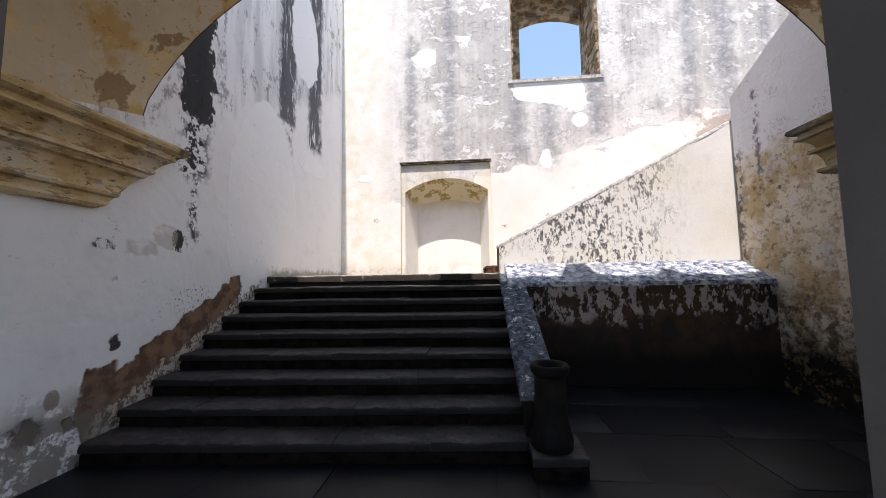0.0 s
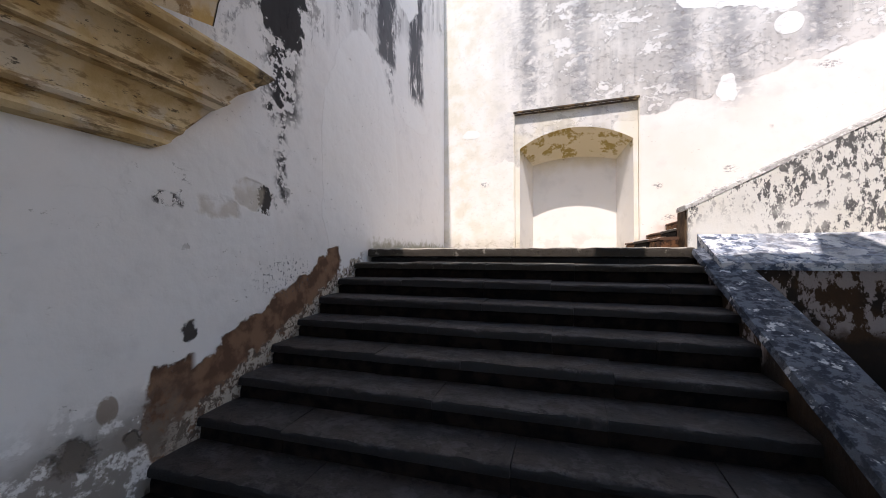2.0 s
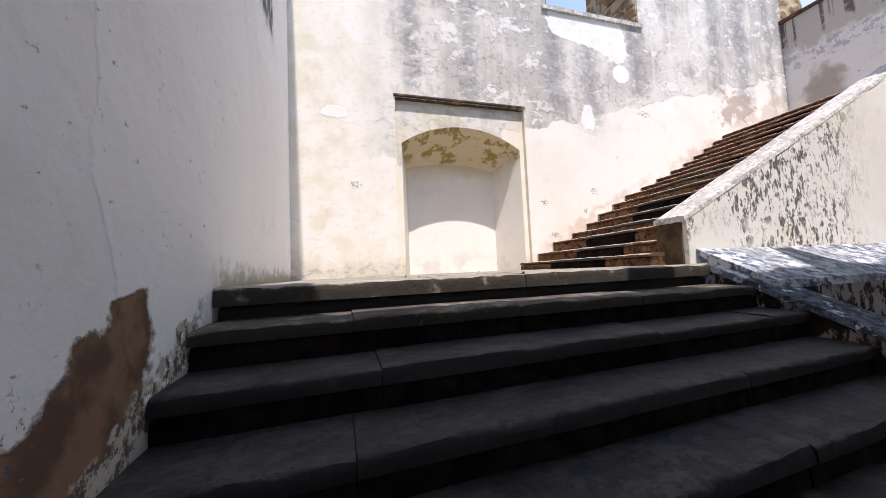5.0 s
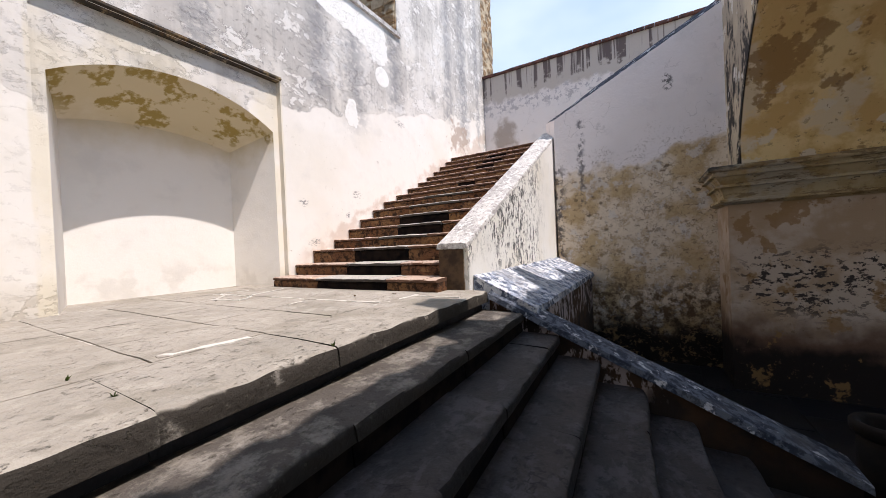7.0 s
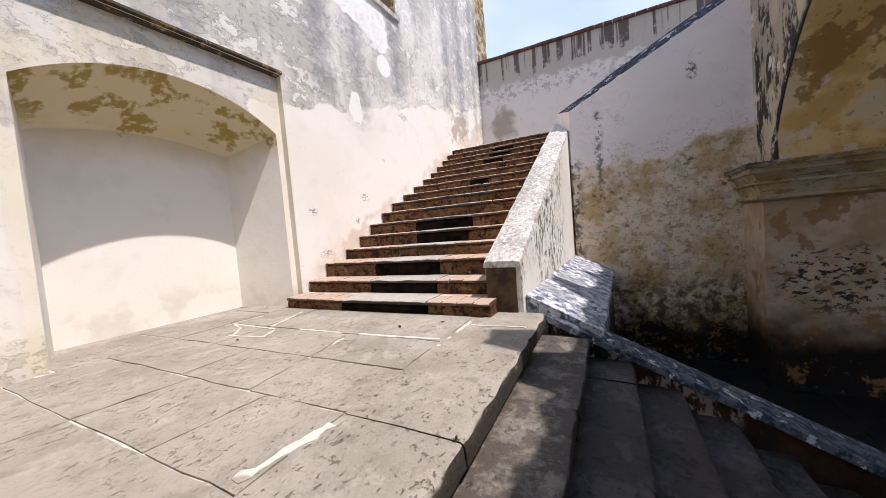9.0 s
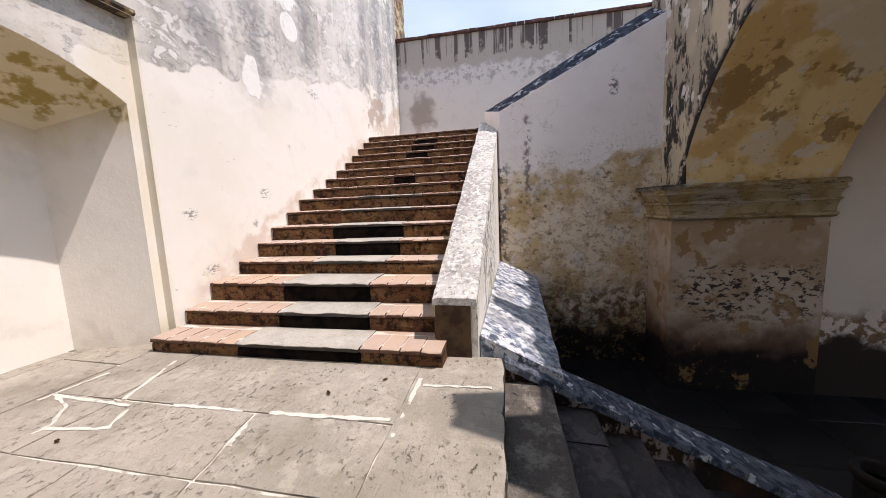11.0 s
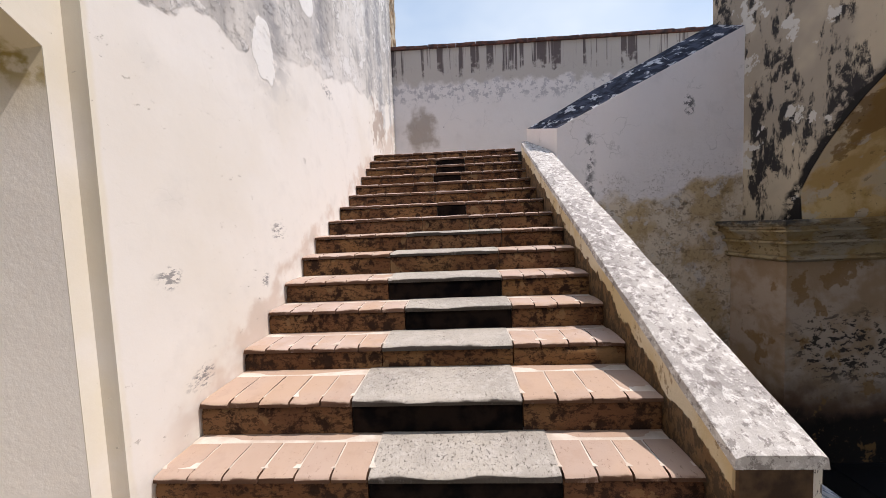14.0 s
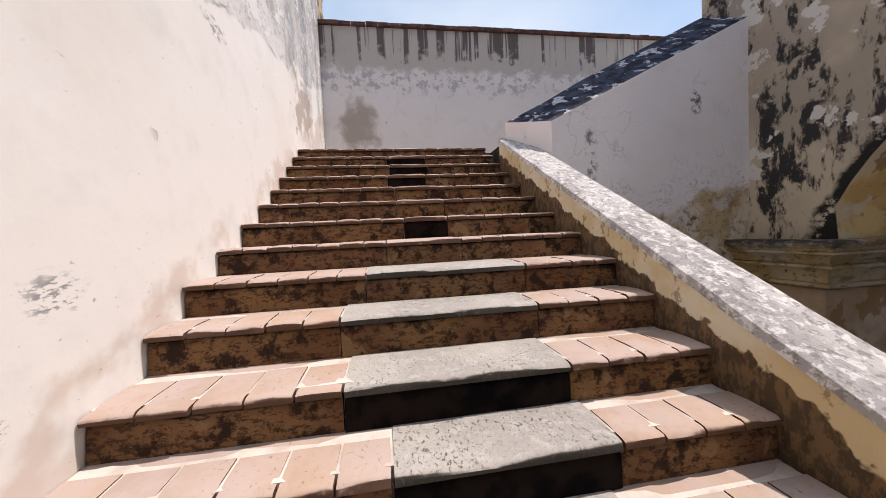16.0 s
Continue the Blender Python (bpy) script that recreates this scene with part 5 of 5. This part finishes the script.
def build_landing():
    bm = prism(rect(WEST + 0.002, LAND_Y + 0.45, 0.35, NORTH + 0.9), "z", 0.0, LAND - 0.008)
    add_prism(bm, rect(0.35, LAND_Y + 0.25, 0.41, 6.2), "z", 0.0, LAND - 0.008)
    land = tagged(part("landing", bm, M_MORTAR), "sunlit landing of pale grey flagstones with white mortar joints", "landing", kind="structure")
    rnd = random.Random(33)
    xs = [WEST + 0.003, -2.25, -1.53, -0.31, 0.41]
    for i, (a, b) in enumerate(zip(xs, xs[1:])):
        bm = worn_block(a + 0.001, b - 0.001, LAND_Y + rnd.uniform(-0.015, 0.015), LAND_Y + 0.62, LAND - 0.105, LAND + rnd.uniform(-0.002, 0.004), "y-", 70 + i, 34, 0.011)
        part("edge_stone", skew(bm, LAND_SKEW), M_FLAG, land, "worn nosing flagstone")
        bm = worn_block(a + 0.002, b - 0.002, LAND_Y + 0.085, LAND_Y + 0.45, LAND - RISE - 0.02, LAND - 0.107, "y-", 90 + i, 16, 0.020)
        part("riser_stone", skew(bm, LAND_SKEW), M_STEP, land)
    columns = ((-0.51, 0.335, (8.08,)), (-1.02, -0.51, (6.92, 8.02)), (-1.52, -1.02, (6.84, 7.52)), (-2.06, -1.52, (6.65, 7.40)), (-2.72, -2.06, (6.80, 7.45)), (-3.497, -2.72, (7.20, 8.02)))
    seed = 500
    for x0, x1, cuts in columns:
        y_front = LAND_Y + 0.616
        ys = [y_front] + list(cuts) + [NORTH - 0.008]
        tilt = [0.0] + [rnd.uniform(-0.05, 0.05) for _ in cuts] + [0.0]
        for i in range(len(ys) - 1):
            g = [rnd.uniform(0.004, 0.012) if x0 > -2.1 else rnd.uniform(0.001, 0.003) for _ in range(4)]
            sh0 = LAND_SKEW if i == 0 else 0.0
            c = [(x0 + g[0], ys[i] + sh0 * (x0 + 3.5) - tilt[i] + g[1]), (x1 - g[2], ys[i] + sh0 * (x1 + 3.5) + tilt[i] + g[1]), (x1 - g[2] * rnd.uniform(0.5, 1.5), ys[i + 1] + tilt[i + 1] - g[3]), (x0 + g[0] * rnd.uniform(0.5, 1.5), ys[i + 1] - tilt[i + 1] - g[3])]
            # break the straight outlines
            ring = []
            for a, b in zip(c, c[1:] + c[:1]):
                for q in range(4):
                    f = q / 4
                    w = 0.0 if q == 0 else (0.010 if x0 > -2.1 else 0.004)
                    ring.append((a[0] + (b[0] - a[0]) * f + rnd.uniform(-w, w), a[1] + (b[1] - a[1]) * f + rnd.uniform(-w, w)))
            seed += 1
            part("flagstone", stone(ring, LAND - 0.08, LAND + rnd.uniform(-0.001, 0.002), 0.003, 0.0008, seed), M_FLAGTOP, land)
    slabs(land, -1.80, 0.335, NORTH - 0.004, NORTH + 0.86, LAND + 0.002, M_FLAGTOP, rnd, (0.6, 0.7), (0.7, 1.0), 0.008, 0.08, 0.02)
    # thin mortar fillets over cracks
    lines = ((((-0.515, 7.57), (-0.513, 7.28), (-0.515, 7.02)), 0.016), (((-0.507, 6.88), (-0.496, 6.59), (-0.476, 6.31), (-0.471, 6.10)), 0.020),
             (((0.013, 6.085), (-0.29, 6.085), (-0.51, 6.08), (-0.63, 6.075)), 0.017), (((-0.085, 6.05), (-0.062, 5.78), (-0.049, 5.56)), 0.014),
             (((-0.505, 7.98), (-0.233, 8.084), (0.10, 8.22)), 0.018), (((-0.527, 8.55), (-0.549, 8.14), (-0.564, 7.80)), 0.017),
             (((-0.52, 8.56), (-0.637, 8.27), (-0.80, 8.11), (-0.90, 8.12)), 0.016), (((-0.80, 6.89), (-0.67, 6.93), (-0.56, 6.935)), 0.015),
             (((-0.83, 8.10), (-0.78, 7.72), (-0.57, 7.84)), 0.014), (((-0.60, 8.58), (-0.40, 8.56), (-0.17, 8.53)), 0.014), (((-1.62, 6.05), (-1.83, 6.09), (-2.05, 6.12)), 0.034))
    for points, w in lines:
        left, right = [], []
        for (ax, ay), (bx, by) in zip(points, points[1:]):
            d = Vector((bx - ax, by - ay)).normalized()
            n = Vector((-d.y, d.x))
            for q in range(6):
                p = Vector((ax, ay)).lerp(Vector((bx, by)), q / 6) + n * rnd.uniform(-0.006, 0.006)
                ww = w * rnd.uniform(0.35, 1.15)
                left.append(tuple(p + n * ww))
                right.append(tuple(p - n * ww))
        seed += 1
        part("mortar_fillet", stone(left + right[::-1], LAND - 0.01, LAND + 0.005, 0.001, 0.0008, seed), M_MORTAR, land)


# ---- upper flight ----
def build_upper_flight():
    st = thing("upper_staircase", (3.0, 7.3, LAND), "flight of terracotta and grey stone steps against the wall", "staircase")
    rnd = random.Random(55)
    ya, yb = 6.07, NORTH - 0.004
    for k in range(UP_N):
        x, z1 = UP_X[k], UP_Z[k]
        depth = (UP_X + (UP_X[-1] + 0.34,))[k + 1] - x
        rise = z1 - (UP_Z[k - 1] if k else LAND)
        y_s = 5.97 if k == 0 else ya + 0.004
        core = prism(rect(x + 0.060, (y_s if k else ya) + 0.01, x + 0.7, yb), "z", LAND - 0.05 if k < 3 else z1 - 0.6, z1 - 0.0034)
        step = part("step", core, M_JOINTPALE, st)
        w = yb - y_s
        c1 = y_s + w * (0.27 + rnd.uniform(-0.03, 0.03))
        c2 = y_s + w * (0.62 + rnd.uniform(-0.05, 0.05))
        if k > 7:
            c1, c2 = y_s + w * (0.36 + rnd.uniform(-0.03, 0.03)), y_s + w * (0.56 + rnd.uniform(-0.05, 0.04))
        tread = depth + 0.10
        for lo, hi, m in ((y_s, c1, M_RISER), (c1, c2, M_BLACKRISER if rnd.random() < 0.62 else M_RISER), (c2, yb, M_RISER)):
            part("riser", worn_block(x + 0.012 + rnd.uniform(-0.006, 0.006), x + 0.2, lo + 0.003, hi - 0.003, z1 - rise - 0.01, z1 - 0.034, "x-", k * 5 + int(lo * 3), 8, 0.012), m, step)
        part("slab", worn_block(x - 0.004, x + tread, c1 + 0.006, c2 - 0.006, z1 - 0.038, z1 + 0.003, "x-", 300 + k, 12, 0.014), M_GREYSLAB if k < 8 else M_TILE_DUSTY, step, "grey pitted stone slab" if k < 8 else "dusty pinkish slab")
        for lo, hi in ((y_s, c1), (c2, yb)):
            n = max(2, int(round((hi - lo) / 0.165)))
            for i in range(n):
                a = lo + (hi - lo) * i / n + 0.005
                b = lo + (hi - lo) * (i + 1) / n - 0.005
                part("tile", worn_block(x + rnd.uniform(-0.008, 0.004), x + depth * 0.78, a, b, z1 - 0.036, z1 + rnd.uniform(-0.001, 0.003), "x-", 400 + k * 20 + i + int(lo), 5, 0.009), M_TILE if k < 3 else M_TILE_DUSTY, step)
            part("tile", worn_block(x + depth * 0.78 + 0.008, x + tread, lo + 0.005, hi - 0.005, z1 - 0.036, z1 - 0.001, "x-", 900 + k, 4, 0.005), M_TILE if k < 3 else M_TILE_DUSTY, step)


def build_parapet():
    th = thing("stair_parapet", (2.4, 5.9, LAND), "solid plastered stair parapet with a grey sloping top", "parapet")
    y0, y1 = 5.73, 6.07
    xa, xb = 0.40, 4.78
    def zt(x):
        return 2.025 + 0.512 * (x - 0.385)
    bm = prism([(xa, LAND - 0.1), (xb, LAND - 0.1), (xb, zt(xb) - 0.05), (xa, zt(xa) - 0.05)], "y", y0, y1)
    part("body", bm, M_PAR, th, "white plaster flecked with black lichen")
    n = 44
    bm = bmesh.new()
    rows = []
    for i in range(n + 1):
        x = xa - 0.025 + (xb - xa + 0.025) * i / n
        e = [noise.noise(Vector((x * 3.3, q, 3.0))) * 0.012 for q in (1, 4, 8, 12)]
        rows.append([bm.verts.new(p) for p in ((x, y0 - 0.006 + e[0], zt(x) - 0.052), (x, y0 + 0.004 + e[1], zt(x) - 0.008), (x, y0 + 0.03, zt(x) + 0.006 + e[3] * 0.5), (x, y1 - 0.03, zt(x) + 0.006 + e[2] * 0.5), (x, y1 + 0.004 + e[0], zt(x) - 0.008), (x, y1 + 0.012 + e[1], zt(x) - 0.052))])
    k = 6
    for a, b in zip(rows, rows[1:]):
        for j in range(k):
            bm.faces.new((a[j], a[(j + 1) % k], b[(j + 1) % k], b[j]))
    bm.faces.new(rows[0])
    bm.faces.new(rows[-1])
    part("coping", bm, M_PARTOP, th, "weathered grey coping")
    bm = ragged_box(xa - 0.02, xa + 0.1, y0 + 0.05, y1 - 0.012, LAND - 0.01, 1.965, 0.06, 0.006, 4)
    part("newel_face", bm, M_POST, th, "brown bare stone end")


def build_bollard():
    th = thing("stone_bollard", (0.61, 2.93, 0.083), "dark hollow-topped round stone bollard at the stair foot", "bollard")
    def lathe(profile, cx, cy, n=28, amp=0.004):
        bm = bmesh.new()
        rows = []
        for r, z in profile:
            row = []
            for i in range(n):
                a = 2 * math.pi * i / n
                rr = r * (1 + amp * 8 * noise.noise(Vector((math.cos(a) * 2, math.sin(a) * 2, z * 5))) * 0.4)
                row.append(bm.verts.new((cx + rr * math.cos(a), cy + rr * math.sin(a), z)))
            rows.append(row)
        for p, q in zip(rows, rows[1:]):
            for i in range(n):
                bm.faces.new((p[i], p[(i + 1) % n], q[(i + 1) % n], q[i]))
        bm.faces.new(rows[0])
        bm.faces.new(rows[-1])
        return bm
    part("shaft", lathe([(0.166, 0.083), (0.172, 0.16), (0.158, 0.20), (0.140, 0.30), (0.132, 0.45), (0.130, 0.66)], 0.61, 2.93), M_BOLLARD, th, "rough dark shaft", True)
    part("rim", lathe([(0.130, 0.655), (0.150, 0.675), (0.162, 0.705), (0.162, 0.735), (0.150, 0.752), (0.124, 0.750), (0.107, 0.730), (0.097, 0.66)], 0.61, 2.93), M_BOLLARD, th, "rounded hollow rim", True)


def build_dry_leaf(at, turn, seed):
    rnd = random.Random(seed)
    bm = bmesh.new()
    n = 6
    left, right, mid = [], [], []
    for i in range(n + 1):
        f = i / n
        w = 0.013 * math.sin(math.pi * min(1, f * 0.95 + 0.05)) * rnd.uniform(0.8, 1.2)
        z = 0.004 + 0.008 * f * f
        left.append(bm.verts.new((f * 0.05, w, z + 0.005)))
        mid.append(bm.verts.new((f * 0.05, 0, z)))
        right.append(bm.verts.new((f * 0.05, -w, z + 0.004)))
    for a, b in ((left, mid), (mid, right)):
        for i in range(n):
            bm.faces.new((a[i], a[i + 1], b[i + 1], b[i]))
    bmesh.ops.solidify(bm, geom=bm.faces[:], thickness=0.0012)
    bmesh.ops.transform(bm, matrix=Matrix.Translation(at) @ pose(0, 0, 0, 0, 0, turn), verts=bm.verts[:])
    tagged(part("dry_leaf", bm, M_LEAF), "small dry brown leaf lying on the flagstones", "leaf", "leaves on the landing")


def build_weed(at, blades, size, seed):
    rnd = random.Random(seed)
    th = thing("weed", at, "small green weed tuft growing in a joint", "plant", "weeds in the joints")
    for q in range(blades):
        a, tilt = rnd.uniform(0, 2 * math.pi), rnd.uniform(0.2, 0.9)
        ln, w = size * rnd.uniform(0.5, 1.0), size * rnd.uniform(0.10, 0.18)
        bm = bmesh.new()
        rows = []
        for i in range(5):
            f = i / 4
            r_, z = ln * math.sin(tilt) * f, ln * math.cos(tilt) * f - 0.3 * ln * f * f * math.sin(tilt)
            ww = w * math.sin(math.pi * (0.15 + 0.85 * f)) + 0.0004
            c = Vector((at[0] + math.cos(a) * r_, at[1] + math.sin(a) * r_, at[2] + z))
            s_ = Vector((-math.sin(a), math.cos(a), 0)) * ww
            rows.append((bm.verts.new(c + s_), bm.verts.new(c - s_)))
        for p, q2 in zip(rows, rows[1:]):
            bm.faces.new((p[0], q2[0], q2[1], p[1]))
        bmesh.ops.solidify(bm, geom=bm.faces[:], thickness=0.0008)
        part("leaf", bm, M_WEED, th)


build_ground()
floor = build_floor()
build_wall_north()
build_wall_west()
build_wall_east()
build_arch()
build_cornices()
build_gallery()
build_upper_landing()
build_parapet()
build_slope_slab()
build_ledge()
build_bollard()
build_lower_flight()
build_upper_flight()
build_landing()
rnd_floor = random.Random(77)
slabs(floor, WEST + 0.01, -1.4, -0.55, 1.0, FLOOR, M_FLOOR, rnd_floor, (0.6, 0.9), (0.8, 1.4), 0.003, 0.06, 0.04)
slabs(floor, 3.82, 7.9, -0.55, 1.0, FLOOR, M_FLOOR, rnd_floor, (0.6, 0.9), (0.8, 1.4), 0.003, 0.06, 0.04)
# unseen pale paving, added to bounce sunlight up to the soffit and walls
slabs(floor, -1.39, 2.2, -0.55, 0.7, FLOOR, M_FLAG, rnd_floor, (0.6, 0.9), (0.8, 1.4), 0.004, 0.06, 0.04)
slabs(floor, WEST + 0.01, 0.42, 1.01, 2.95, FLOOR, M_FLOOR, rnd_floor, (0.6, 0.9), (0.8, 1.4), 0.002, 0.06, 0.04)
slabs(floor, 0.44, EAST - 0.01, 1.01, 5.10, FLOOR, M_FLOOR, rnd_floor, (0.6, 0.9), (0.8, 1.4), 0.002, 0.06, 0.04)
for i, (x, y, a) in enumerate(((-0.28, 6.62, 40), (-0.02, 6.32, 160), (-0.9, 7.9, 250))):
    build_dry_leaf((x, y, LAND + 0.001), a, i)
build_weed((-2.30, 6.10, LAND), 7, 0.028, 1)
build_weed((-2.27, 5.72, LAND - 0.004), 6, 0.03, 2)
build_weed((2.1, 5.69, 1.675), 8, 0.04, 3)
build_weed((-1.53, 5.50, LAND - 0.01), 6, 0.03, 4)
